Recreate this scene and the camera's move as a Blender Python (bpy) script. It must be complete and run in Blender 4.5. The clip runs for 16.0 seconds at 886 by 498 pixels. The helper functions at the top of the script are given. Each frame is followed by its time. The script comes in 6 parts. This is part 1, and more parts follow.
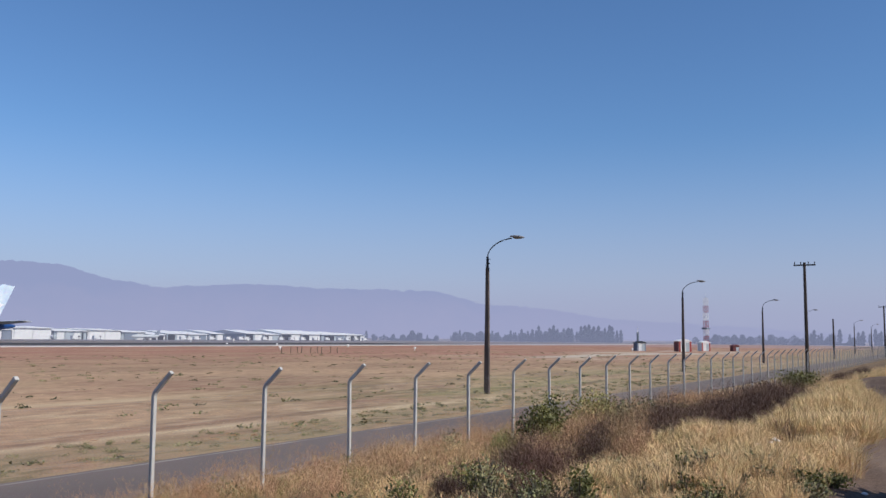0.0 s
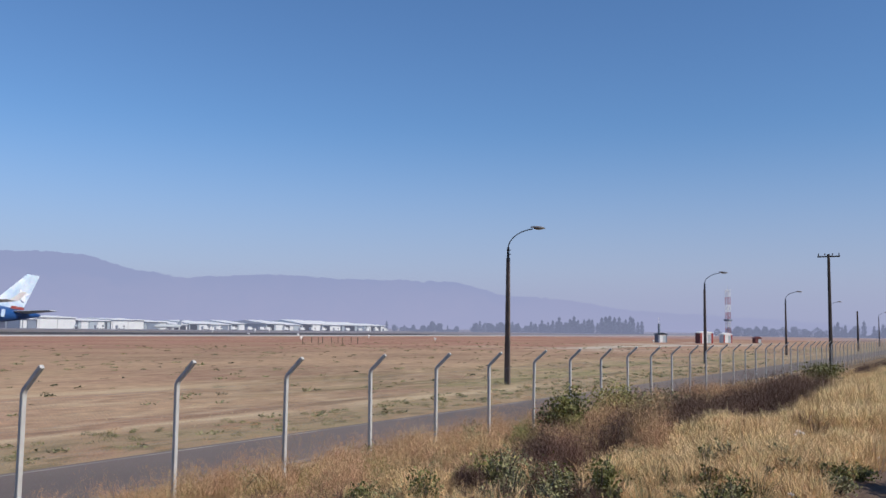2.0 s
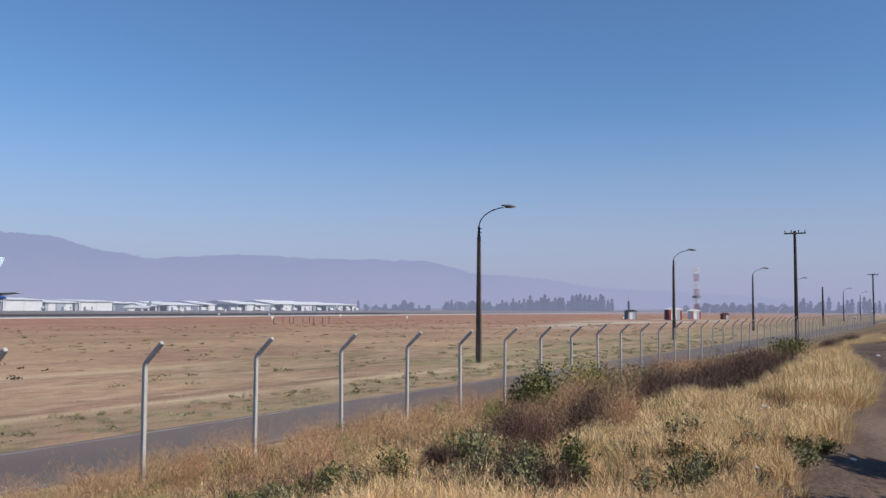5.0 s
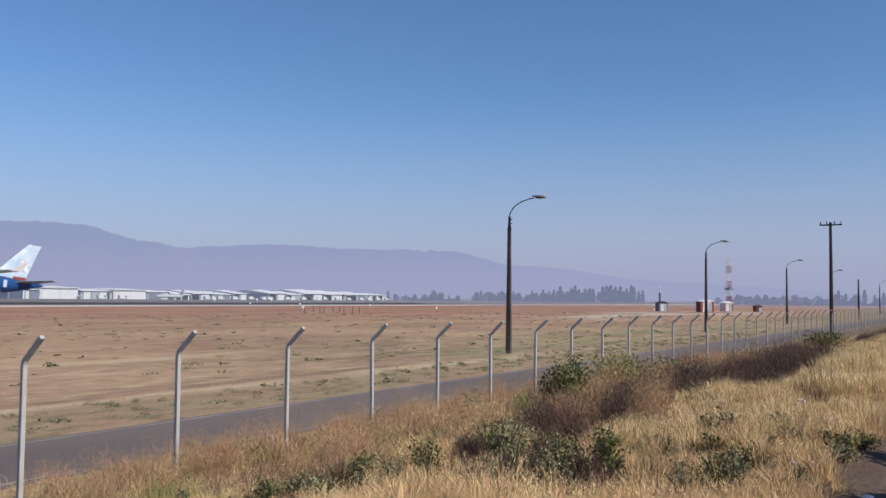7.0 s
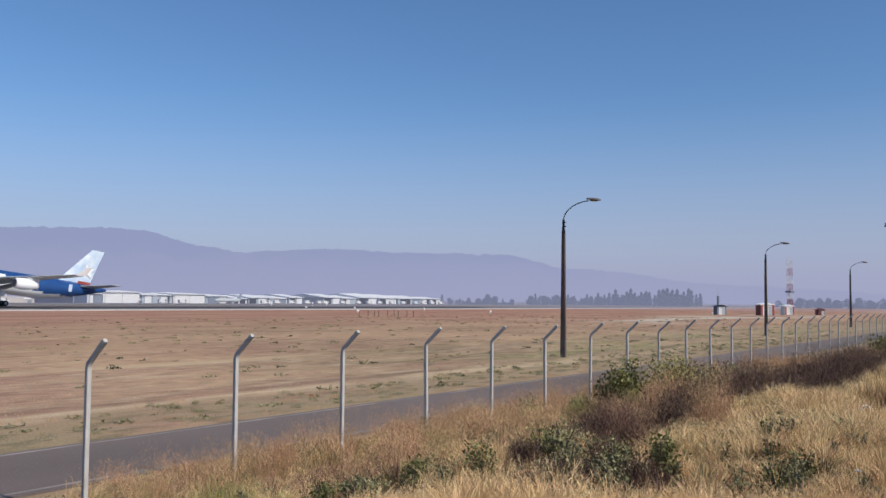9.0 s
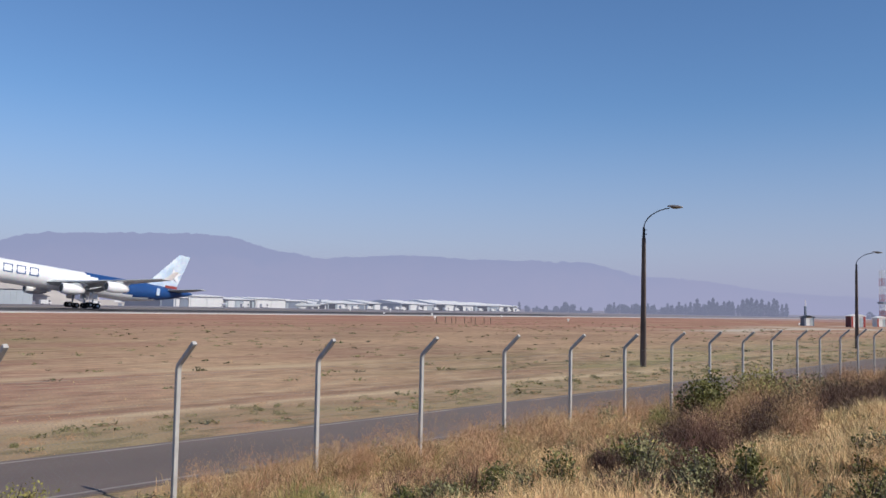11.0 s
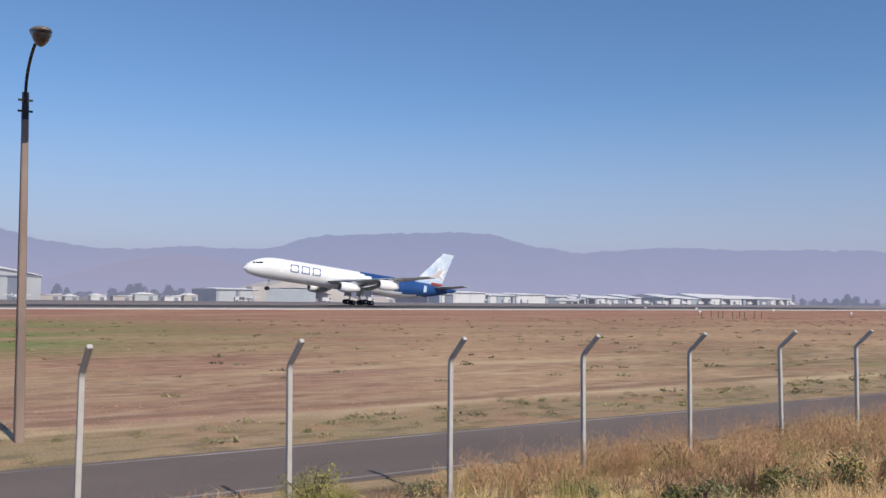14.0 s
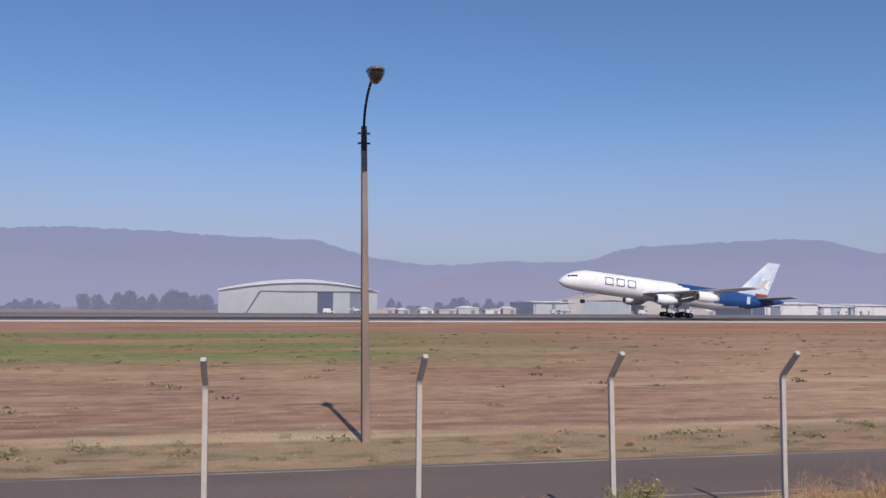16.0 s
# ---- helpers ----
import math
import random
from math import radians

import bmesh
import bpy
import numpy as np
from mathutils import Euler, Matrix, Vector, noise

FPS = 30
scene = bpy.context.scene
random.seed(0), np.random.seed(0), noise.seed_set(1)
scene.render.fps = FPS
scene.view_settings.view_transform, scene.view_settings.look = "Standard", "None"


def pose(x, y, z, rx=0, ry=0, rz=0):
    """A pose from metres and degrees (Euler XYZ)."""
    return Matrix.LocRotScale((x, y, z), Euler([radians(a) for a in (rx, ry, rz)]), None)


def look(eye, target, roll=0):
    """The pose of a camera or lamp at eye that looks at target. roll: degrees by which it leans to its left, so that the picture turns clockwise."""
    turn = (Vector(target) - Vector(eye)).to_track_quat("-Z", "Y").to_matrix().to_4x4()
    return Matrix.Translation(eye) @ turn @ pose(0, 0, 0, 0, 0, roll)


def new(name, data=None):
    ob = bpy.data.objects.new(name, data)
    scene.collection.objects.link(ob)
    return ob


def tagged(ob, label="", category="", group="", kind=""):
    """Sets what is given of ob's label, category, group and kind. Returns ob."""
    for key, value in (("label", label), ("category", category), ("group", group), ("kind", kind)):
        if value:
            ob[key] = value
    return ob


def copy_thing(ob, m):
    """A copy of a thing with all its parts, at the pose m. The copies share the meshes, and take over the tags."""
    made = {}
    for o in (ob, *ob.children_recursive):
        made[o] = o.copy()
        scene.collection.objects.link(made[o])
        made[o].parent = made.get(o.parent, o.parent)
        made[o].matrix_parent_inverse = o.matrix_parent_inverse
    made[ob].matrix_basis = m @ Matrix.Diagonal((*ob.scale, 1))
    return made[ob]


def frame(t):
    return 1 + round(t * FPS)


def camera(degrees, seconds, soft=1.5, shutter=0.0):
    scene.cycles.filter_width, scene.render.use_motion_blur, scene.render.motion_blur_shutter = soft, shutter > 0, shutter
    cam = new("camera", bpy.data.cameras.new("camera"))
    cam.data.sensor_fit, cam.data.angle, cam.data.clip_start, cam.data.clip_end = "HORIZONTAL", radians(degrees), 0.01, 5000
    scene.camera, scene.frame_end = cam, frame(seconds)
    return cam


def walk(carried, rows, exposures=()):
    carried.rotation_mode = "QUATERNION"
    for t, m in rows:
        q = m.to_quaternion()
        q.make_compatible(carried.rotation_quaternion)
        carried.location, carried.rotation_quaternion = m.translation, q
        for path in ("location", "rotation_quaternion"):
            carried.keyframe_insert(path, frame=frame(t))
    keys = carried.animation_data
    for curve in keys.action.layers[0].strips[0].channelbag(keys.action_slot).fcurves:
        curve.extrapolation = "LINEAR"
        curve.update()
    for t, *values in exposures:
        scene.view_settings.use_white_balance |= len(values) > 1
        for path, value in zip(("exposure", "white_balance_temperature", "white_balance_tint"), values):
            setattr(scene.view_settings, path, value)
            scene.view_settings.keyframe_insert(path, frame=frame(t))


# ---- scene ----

# World: x runs along the fence and the runway, y across the airfield, the eye stands over the origin.
cam = camera(53.47, 16.0, 1.5)
ROWS = [
    (0.0, -0.001, 0.002, 3.131, -59.76, 5.78, -0.58),
    (0.5, 0.009, 0.012, 3.127, -59.37, 5.61, -0.72),
    (1.0, 0.009, 0.022, 3.129, -58.71, 5.55, -0.89),
    (1.5, 0.009, 0.032, 3.127, -58.31, 5.63, -0.96),
    (2.0, 0.019, 0.032, 3.125, -58.44, 5.17, -0.79),
    (2.5, 0.019, 0.022, 3.128, -58.10, 5.50, -1.02),
    (3.0, 0.029, 0.022, 3.130, -59.24, 6.05, -1.33),
    (3.5, 0.029, 0.022, 3.131, -60.80, 4.08, -0.39),
    (6.0, 0.099, 0.052, 3.122, -59.53, 3.54, -0.22),
    (6.5, 0.109, 0.072, 3.123, -58.64, 3.15, -0.41),
    (7.0, 0.099, 0.082, 3.128, -58.39, 3.18, -0.64),
    (7.5, 0.109, 0.092, 3.130, -57.68, 3.29, -0.60),
    (8.0, 0.099, 0.092, 3.128, -57.15, 3.24, -0.55),
    (8.5, 0.099, 0.082, 3.129, -56.19, 3.27, -0.51),
    (11.0, 0.019, 0.062, 3.127, -49.84, 3.76, -1.19),
    (11.5, -0.001, 0.062, 3.130, -48.83, 3.73, -1.28),
    (12.0, -0.011, 0.062, 3.130, -46.02, 3.76, -1.39),
    (12.5, -0.031, 0.052, 3.129, -43.05, 3.60, -1.44),
    (13.0, -0.061, 0.052, 3.131, -41.73, 3.36, -1.09),
    (13.5, -0.111, 0.002, 3.139, -37.59, 3.12, -0.94),
    (14.0, -0.121, 0.002, 3.144, -33.13, 3.17, -0.62),
    (14.5, -0.121, 0.012, 3.142, -30.09, 3.71, -0.35),
    (15.0, -0.161, 0.002, 3.145, -25.27, 3.59, -0.28),
    (15.5, -0.181, -0.008, 3.144, -19.21, 3.59, -0.43),
    (16.0, -0.211, -0.068, 3.144, -12.86, 3.83, -0.30),
]
walk(cam, [(t, pose(x, y, z, 90 + pitch, 0, yaw) @ pose(0, 0, 0, 0, 0, -roll)) for t, x, y, z, yaw, pitch, roll in ROWS],
     [(0.0, -0.15, 5500, 11), (8.5, -0.18, 5600, 11), (12.5, -0.19, 5700, 12), (15.5, -0.16, 5800, 15), (16.0, -0.33, 5780, 17)])

# ---- world and sun ----
SUN_UP = 40.0
world = bpy.data.worlds.new("sky")
scene.world = world
world.use_nodes = True
sky = world.node_tree.nodes.new("ShaderNodeTexSky")
sky.sky_type, sky.sun_disc = "NISHITA", False
sky.sun_elevation, sky.sun_rotation = radians(SUN_UP), radians(180)
sky.air_density, sky.dust_density, sky.ozone_density, sky.altitude = 1.2, 0.15, 5.4, 600
back = world.node_tree.nodes["Background"]
back.inputs["Strength"].default_value = 0.104
world.node_tree.links.new(sky.outputs["Color"], back.inputs["Color"])
sun = new("sun", bpy.data.lights.new("sun", "SUN"))
sun.data.energy, sun.data.angle, sun.data.color = 5.0, radians(0.55), (1.0, 0.865, 0.655)
sun.matrix_world = look((0, -60 * math.cos(radians(SUN_UP)), 60 * math.sin(radians(SUN_UP))), (0, 0, 0))

# ---- materials ----
def material(name, colour, rough=0.8, metal=0.0, second=None, scale=4.0, grain=40.0, bump=0.15, stretch=(1, 1, 1), vary=0.0, spec=0.3):
    """A surface of two colours mixed by coarse noise, with fine grain in colour and relief."""
    m = bpy.data.materials.new(name)
    m.use_nodes = True
    n, link = m.node_tree.nodes, m.node_tree.links.new
    p = n["Principled BSDF"]
    p.inputs["Roughness"].default_value, p.inputs["Metallic"].default_value = rough, metal
    p.inputs["Specular IOR Level"].default_value = spec
    second = second or tuple(c * 0.78 for c in colour)
    co, mp = n.new("ShaderNodeTexCoord"), n.new("ShaderNodeMapping")
    mp.inputs["Scale"].default_value = stretch
    link(co.outputs["Object"], mp.inputs["Vector"])
    big, fine = n.new("ShaderNodeTexNoise"), n.new("ShaderNodeTexNoise")
    for tex, s in ((big, scale), (fine, grain)):
        tex.inputs["Scale"].default_value, tex.inputs["Detail"].default_value = s, 5
        link(mp.outputs["Vector"], tex.inputs["Vector"])
    ramp = n.new("ShaderNodeValToRGB")
    ramp.color_ramp.elements[0].position, ramp.color_ramp.elements[1].position = 0.35, 0.65
    ramp.color_ramp.elements[0].color, ramp.color_ramp.elements[1].color = (*second, 1), (*colour, 1)
    link(big.outputs["Fac"], ramp.inputs["Fac"])
    mul = n.new("ShaderNodeMix")
    mul.data_type, mul.blend_type = "RGBA", "MULTIPLY"
    mul.inputs["Factor"].default_value = 0.35
    link(ramp.outputs["Color"], mul.inputs["A"])
    link(fine.outputs["Color"], mul.inputs["B"])
    hsv = n.new("ShaderNodeHueSaturation")
    hsv.inputs["Value"].default_value = 1.2
    link(mul.outputs["Result"], hsv.inputs["Color"])
    if vary:
        info, ma = n.new("ShaderNodeNewGeometry"), n.new("ShaderNodeMapRange")
        ma.inputs["To Min"].default_value, ma.inputs["To Max"].default_value = 1.2 - vary, 1.2 + vary
        link(info.outputs["Random Per Island"], ma.inputs["Value"])
        link(ma.outputs["Result"], hsv.inputs["Value"])
    link(hsv.outputs["Color"], p.inputs["Base Color"])
    bm = n.new("ShaderNodeBump")
    bm.inputs["Strength"].default_value, bm.inputs["Distance"].default_value = bump, 0.02
    link(fine.outputs["Fac"], bm.inputs["Height"])
    link(bm.outputs["Normal"], p.inputs["Normal"])
    return m


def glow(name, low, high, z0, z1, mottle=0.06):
    """A far backdrop that glows in its haze colour, rising from low to high with height, with a little mottling."""
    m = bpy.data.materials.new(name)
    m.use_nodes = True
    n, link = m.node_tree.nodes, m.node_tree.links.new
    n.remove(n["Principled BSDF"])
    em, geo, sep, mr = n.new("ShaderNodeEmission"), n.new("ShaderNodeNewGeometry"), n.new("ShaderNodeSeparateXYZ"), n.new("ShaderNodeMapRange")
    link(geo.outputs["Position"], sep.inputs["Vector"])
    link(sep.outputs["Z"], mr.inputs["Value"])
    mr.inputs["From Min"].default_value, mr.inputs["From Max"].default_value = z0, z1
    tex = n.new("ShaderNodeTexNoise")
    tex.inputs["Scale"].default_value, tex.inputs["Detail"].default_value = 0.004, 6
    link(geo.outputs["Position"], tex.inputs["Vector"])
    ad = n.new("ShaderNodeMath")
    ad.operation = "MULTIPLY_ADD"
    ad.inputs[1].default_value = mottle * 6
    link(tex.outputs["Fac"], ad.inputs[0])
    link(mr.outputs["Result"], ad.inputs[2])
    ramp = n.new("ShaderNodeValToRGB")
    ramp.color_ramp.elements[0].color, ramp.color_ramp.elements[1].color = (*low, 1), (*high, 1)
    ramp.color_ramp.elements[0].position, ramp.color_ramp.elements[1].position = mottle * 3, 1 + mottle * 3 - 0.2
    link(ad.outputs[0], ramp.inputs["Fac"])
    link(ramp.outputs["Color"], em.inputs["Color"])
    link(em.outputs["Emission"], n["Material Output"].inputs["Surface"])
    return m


def ground_material():
    """Bare red-brown soil and straw in streaks along x on the field, pale dry verge, dusty track behind the bank."""
    m = bpy.data.materials.new("dry_ground")
    m.use_nodes = True
    n, link = m.node_tree.nodes, m.node_tree.links.new
    p = n["Principled BSDF"]
    p.inputs["Roughness"].default_value, p.inputs["Specular IOR Level"].default_value = 0.95, 0.1
    geo, sep = n.new("ShaderNodeNewGeometry"), n.new("ShaderNodeSeparateXYZ")
    link(geo.outputs["Position"], sep.inputs["Vector"])

    def tex(scale, stretch, detail=6.0):
        mp, t = n.new("ShaderNodeMapping"), n.new("ShaderNodeTexNoise")
        mp.inputs["Scale"].default_value = stretch
        t.inputs["Scale"].default_value, t.inputs["Detail"].default_value = scale, detail
        link(geo.outputs["Position"], mp.inputs["Vector"])
        link(mp.outputs["Vector"], t.inputs["Vector"])
        return t.outputs["Fac"]

    def ramp(value, *stops):
        r = n.new("ShaderNodeValToRGB")
        e = r.color_ramp.elements
        while len(e) < len(stops):
            e.new(0.5)
        for k, (at, c) in enumerate(stops):
            e[k].position, e[k].color = at, (*c, 1) if len(c) == 3 else c
        link(value, r.inputs["Fac"])
        return r.outputs["Color"]

    def span(value, a, b):
        r = n.new("ShaderNodeMapRange")
        r.inputs["From Min"].default_value, r.inputs["From Max"].default_value = a, b
        link(value, r.inputs["Value"])
        return r.outputs["Result"]

    def math_(op, a, b):
        k = n.new("ShaderNodeMath")
        k.operation = op
        for i, v in enumerate((a, b)):
            if isinstance(v, (int, float)):
                k.inputs[i].default_value = v
            else:
                link(v, k.inputs[i])
        return k.outputs[0]

    def mix(f, a, b, how="MIX"):
        k = n.new("ShaderNodeMix")
        k.data_type, k.blend_type = "RGBA", how
        for s, v in (("Factor", f), ("A", a), ("B", b)):
            if isinstance(v, (int, float)):
                k.inputs[s].default_value = v
            elif isinstance(v, tuple):
                k.inputs[s].default_value = (*v, 1)
            else:
                link(v, k.inputs[s])
        return k.outputs["Result"]

    x, y = sep.outputs["X"], sep.outputs["Y"]
    SOIL, SOIL2, STRAW, PALE, GREEN = (0.405, 0.208, 0.146), (0.330, 0.178, 0.122), (0.475, 0.315, 0.190), (0.60, 0.46, 0.285), (0.185, 0.235, 0.075)
    soil = ramp(tex(0.06, (0.6, 1, 1)), (0.38, SOIL2), (0.62, SOIL))
    streak = ramp(tex(0.085, (0.62, 1, 1), 9.0), (0.43, (0, 0, 0)), (0.60, (1, 1, 1)))
    near = span(y, 115, 34)
    olive = ramp(tex(0.045, (0.6, 1, 1), 7.0), (0.40, (0.300, 0.180, 0.122)), (0.50, (0.400, 0.242, 0.163)), (0.62, (0.350, 0.242, 0.145)))
    soil = mix(math_("MULTIPLY", span(y, 85, 34), 0.6), soil, olive)
    # drier olive ground along the middle of the field
    dry = math_("MULTIPLY", math_("MULTIPLY", span(x, 18, 50), span(x, 150, 95)), span(y, 125, 75))
    soil = mix(math_("MULTIPLY", dry, 0.6), soil, (0.335, 0.238, 0.142))
    field = mix(math_("MULTIPLY", streak, math_("MULTIPLY_ADD", near, 0.45)), soil, STRAW)
    lone = math_("MULTIPLY", ramp(tex(0.9, (0.22, 1, 1)), (0.55, (0, 0, 0)), (0.63, (1, 1, 1))), ramp(tex(0.07, (1, 1, 1)), (0.43, (0, 0, 0)), (0.57, (1, 1, 1))))
    field = mix(math_("MULTIPLY", lone, math_("MULTIPLY", near, 0.5)), field, PALE)
    dark = ramp(tex(0.75, (0.3, 1, 1), 8.0), (0.56, (0, 0, 0)), (0.66, (1, 1, 1)))
    field = mix(math_("MULTIPLY", dark, 0.34), field, (0.15, 0.10, 0.07))
    bare = math_("MULTIPLY", math_("MULTIPLY", span(y, 22, 25), span(y, 44, 36)), span(x, 16, 2))
    field = mix(math_("MULTIPLY", bare, 0.28), field, (0.225, 0.150, 0.100))
    # green growth far out on the field and along the foot of the lamps
    g1 = math_("MULTIPLY", math_("MULTIPLY", span(y, 42, 58), span(y, 128, 100)), span(x, 40, 6))
    g1 = math_("MULTIPLY", g1, ramp(tex(0.05, (0.5, 1.3, 1)), (0.36, (0, 0, 0)), (0.52, (1, 1, 1))))
    g2 = math_("MULTIPLY", math_("MULTIPLY", span(y, 19, 23), span(y, 40, 28)), span(x, 24, 44))
    g2 = math_("MULTIPLY", g2, ramp(tex(0.22, (0.4, 1, 1)), (0.36, (0, 0, 0)), (0.62, (1, 1, 1))))
    field = mix(math_("MAXIMUM", math_("MULTIPLY", g1, 0.92), math_("MULTIPLY", g2, 0.5)), field, GREEN)
    mid = ramp(tex(1.6, (0.7, 1, 1), 9.0), (0.30, (0.76, 0.75, 0.74)), (0.50, (1.0, 1.0, 1.0)), (0.72, (1.26, 1.24, 1.20)))
    field = mix(1.0, field, mid, "MULTIPLY")
    blotch = ramp(tex(0.42, (0.42, 1, 1), 10.0), (0.50, (0, 0, 0)), (0.64, (1, 1, 1)))
    field = mix(math_("MULTIPLY", blotch, math_("MULTIPLY", span(y, 80, 28), 0.55)), field, (0.53, 0.375, 0.225))
    crumb = ramp(tex(1.1, (0.35, 1, 1), 10.0), (0.55, (0, 0, 0)), (0.68, (1, 1, 1)))
    field = mix(math_("MULTIPLY", crumb, math_("MULTIPLY", span(y, 80, 30), 0.5)), field, (0.60, 0.46, 0.29))
    patch = math_("MULTIPLY", math_("MULTIPLY", span(x, 120, 150), span(x, 300, 250)), math_("MULTIPLY", span(y, 44, 50), span(y, 84, 70)))
    field = mix(math_("MULTIPLY", patch, ramp(tex(0.09, (0.3, 1, 1)), (0.46, (0, 0, 0)), (0.58, (1, 1, 1)))), field, (0.55, 0.46, 0.35))
    verge = math_("MULTIPLY", span(y, 22.5, 20.5), ramp(tex(0.8, (0.3, 1, 1)), (0.30, (0.2, 0.2, 0.2)), (0.62, (1, 1, 1))))
    field = mix(verge, field, (0.36, 0.275, 0.155))
    clump = math_("MULTIPLY", span(y, 22.0, 20.0), ramp(tex(1.5, (0.5, 1, 1), 8.0), (0.50, (0, 0, 0)), (0.64, (1, 1, 1))))
    field = mix(math_("MULTIPLY", clump, 0.6), field, (0.155, 0.135, 0.070))
    # a pale mown swathe beyond the verge
    sway = math_("ADD", y, math_("MULTIPLY", math_("SUBTRACT", tex(0.12, (1, 1, 1)), 0.5), 3.0))
    swathe = math_("MULTIPLY", math_("MULTIPLY", span(sway, 20.9, 21.3), span(sway, 22.8, 22.2)), ramp(tex(0.5, (0.2, 1, 1)), (0.35, (0, 0, 0)), (0.60, (1, 1, 1))))
    field = mix(math_("MULTIPLY", swathe, math_("MULTIPLY_ADD", span(x, 50, 34), 0.4)), field, PALE)
    furrow = math_("MULTIPLY", math_("MULTIPLY", span(sway, 22.6, 23.0), span(sway, 23.9, 23.4)), ramp(tex(0.3, (0.3, 1, 1)), (0.42, (0, 0, 0)), (0.58, (1, 1, 1))))
    field = mix(math_("MULTIPLY", furrow, 0.6), field, (0.17, 0.115, 0.075))
    band = math_("MULTIPLY", math_("MULTIPLY", span(sway, 33.6, 34.4), span(sway, 36.6, 35.4)), ramp(tex(0.25, (0.25, 1, 1)), (0.46, (0, 0, 0)), (0.60, (1, 1, 1))))
    field = mix(math_("MULTIPLY", math_("MULTIPLY", band, span(x, 60, 20)), 0.7), field, PALE)
    # distance haze put into the soil colour: far ground turns grey
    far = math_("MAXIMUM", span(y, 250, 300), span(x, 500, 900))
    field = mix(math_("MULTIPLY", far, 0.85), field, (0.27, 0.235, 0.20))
    bank = ramp(tex(0.9, (0.6, 1, 1)), (0.35, (0.17, 0.115, 0.07)), (0.65, (0.29, 0.20, 0.115)))
    track = ramp(tex(0.9, (0.25, 1, 1)), (0.36, (0.098, 0.068, 0.052)), (0.52, (0.150, 0.105, 0.078)), (0.68, (0.215, 0.153, 0.112)))
    wobble = math_("ADD", y, math_("MULTIPLY", math_("SUBTRACT", tex(0.45, (1, 1, 1)), 0.5), 1.4))
    colour = mix(span(wobble, 12.6, 13.0), bank, field)
    # the track draws away from the eye's side beyond the bend
    bend = math_("SUBTRACT", math_("MULTIPLY", span(x, 23, 41), 2.3), math_("MULTIPLY", span(x, 46, 62), 1.2))
    colour = mix(span(math_("SUBTRACT", wobble, bend), 1.75, 1.35), colour, track)
    fine = tex(14.0, (1, 1, 1))
    colour = mix(0.55, colour, ramp(fine, (0.3, (0.55, 0.55, 0.55)), (0.7, (1.25, 1.25, 1.25))), "MULTIPLY")
    link(colour, p.inputs["Base Color"])
    bm = n.new("ShaderNodeBump")
    bm.inputs["Strength"].default_value, bm.inputs["Distance"].default_value = 0.6, 0.06
    link(fine, bm.inputs["Height"])
    link(bm.outputs["Normal"], p.inputs["Normal"])
    return m


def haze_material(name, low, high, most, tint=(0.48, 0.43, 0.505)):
    """A glowing, partly clear sheet that stands in for haze and thins out upwards from low to high."""
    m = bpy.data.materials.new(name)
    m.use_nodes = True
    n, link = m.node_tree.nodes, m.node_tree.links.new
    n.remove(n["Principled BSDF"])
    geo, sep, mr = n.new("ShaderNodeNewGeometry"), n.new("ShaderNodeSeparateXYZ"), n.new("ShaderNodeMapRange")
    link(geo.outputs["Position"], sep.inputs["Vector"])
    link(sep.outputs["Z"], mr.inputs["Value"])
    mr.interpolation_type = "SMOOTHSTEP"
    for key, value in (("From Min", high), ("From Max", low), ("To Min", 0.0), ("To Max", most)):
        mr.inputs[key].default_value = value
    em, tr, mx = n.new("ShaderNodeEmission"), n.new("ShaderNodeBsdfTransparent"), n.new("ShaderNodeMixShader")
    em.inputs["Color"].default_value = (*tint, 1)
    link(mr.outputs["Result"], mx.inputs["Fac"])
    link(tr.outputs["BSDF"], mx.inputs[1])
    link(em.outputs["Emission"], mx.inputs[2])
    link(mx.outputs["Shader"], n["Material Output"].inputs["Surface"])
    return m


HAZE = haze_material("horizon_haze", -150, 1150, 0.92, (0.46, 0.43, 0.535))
GROUND_HAZE = haze_material("glowing_ground_haze", 4, 62, 0.40, (0.37, 0.385, 0.52))
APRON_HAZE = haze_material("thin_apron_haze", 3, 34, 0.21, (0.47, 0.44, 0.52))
GROUND = ground_material()
ASPHALT = material("worn_asphalt", (0.186, 0.144, 0.124), 0.9, second=(0.142, 0.112, 0.098), scale=0.25, grain=30, bump=0.4, stretch=(0.3, 1, 1))
RUNWAY = material("runway_asphalt", (0.22, 0.19, 0.18), 0.9, second=(0.17, 0.15, 0.145), scale=0.05, grain=2, stretch=(0.1, 1, 1))
RUBBER = material("rubbered_asphalt", (0.06, 0.055, 0.055), 0.85, second=(0.045, 0.04, 0.04), scale=0.1, grain=3, stretch=(0.1, 1, 1))
SHOULDER = material("pale_concrete", (0.66, 0.61, 0.56), 0.9, second=(0.50, 0.46, 0.42), scale=0.08, grain=3, stretch=(0.1, 1, 1))
LINE = material("faded_white_line", (0.36, 0.31, 0.28), 0.8, second=(0.17, 0.145, 0.135), scale=1.2, grain=20, stretch=(0.4, 1, 1))
CONCRETE = material("post_concrete", (0.52, 0.49, 0.455), 0.9, second=(0.42, 0.39, 0.36), scale=3, grain=60, bump=0.3)
POLE = material("weathered_pole", (0.30, 0.225, 0.185), 0.9, second=(0.22, 0.165, 0.135), scale=2.5, grain=50, bump=0.4, stretch=(1, 1, 0.25))
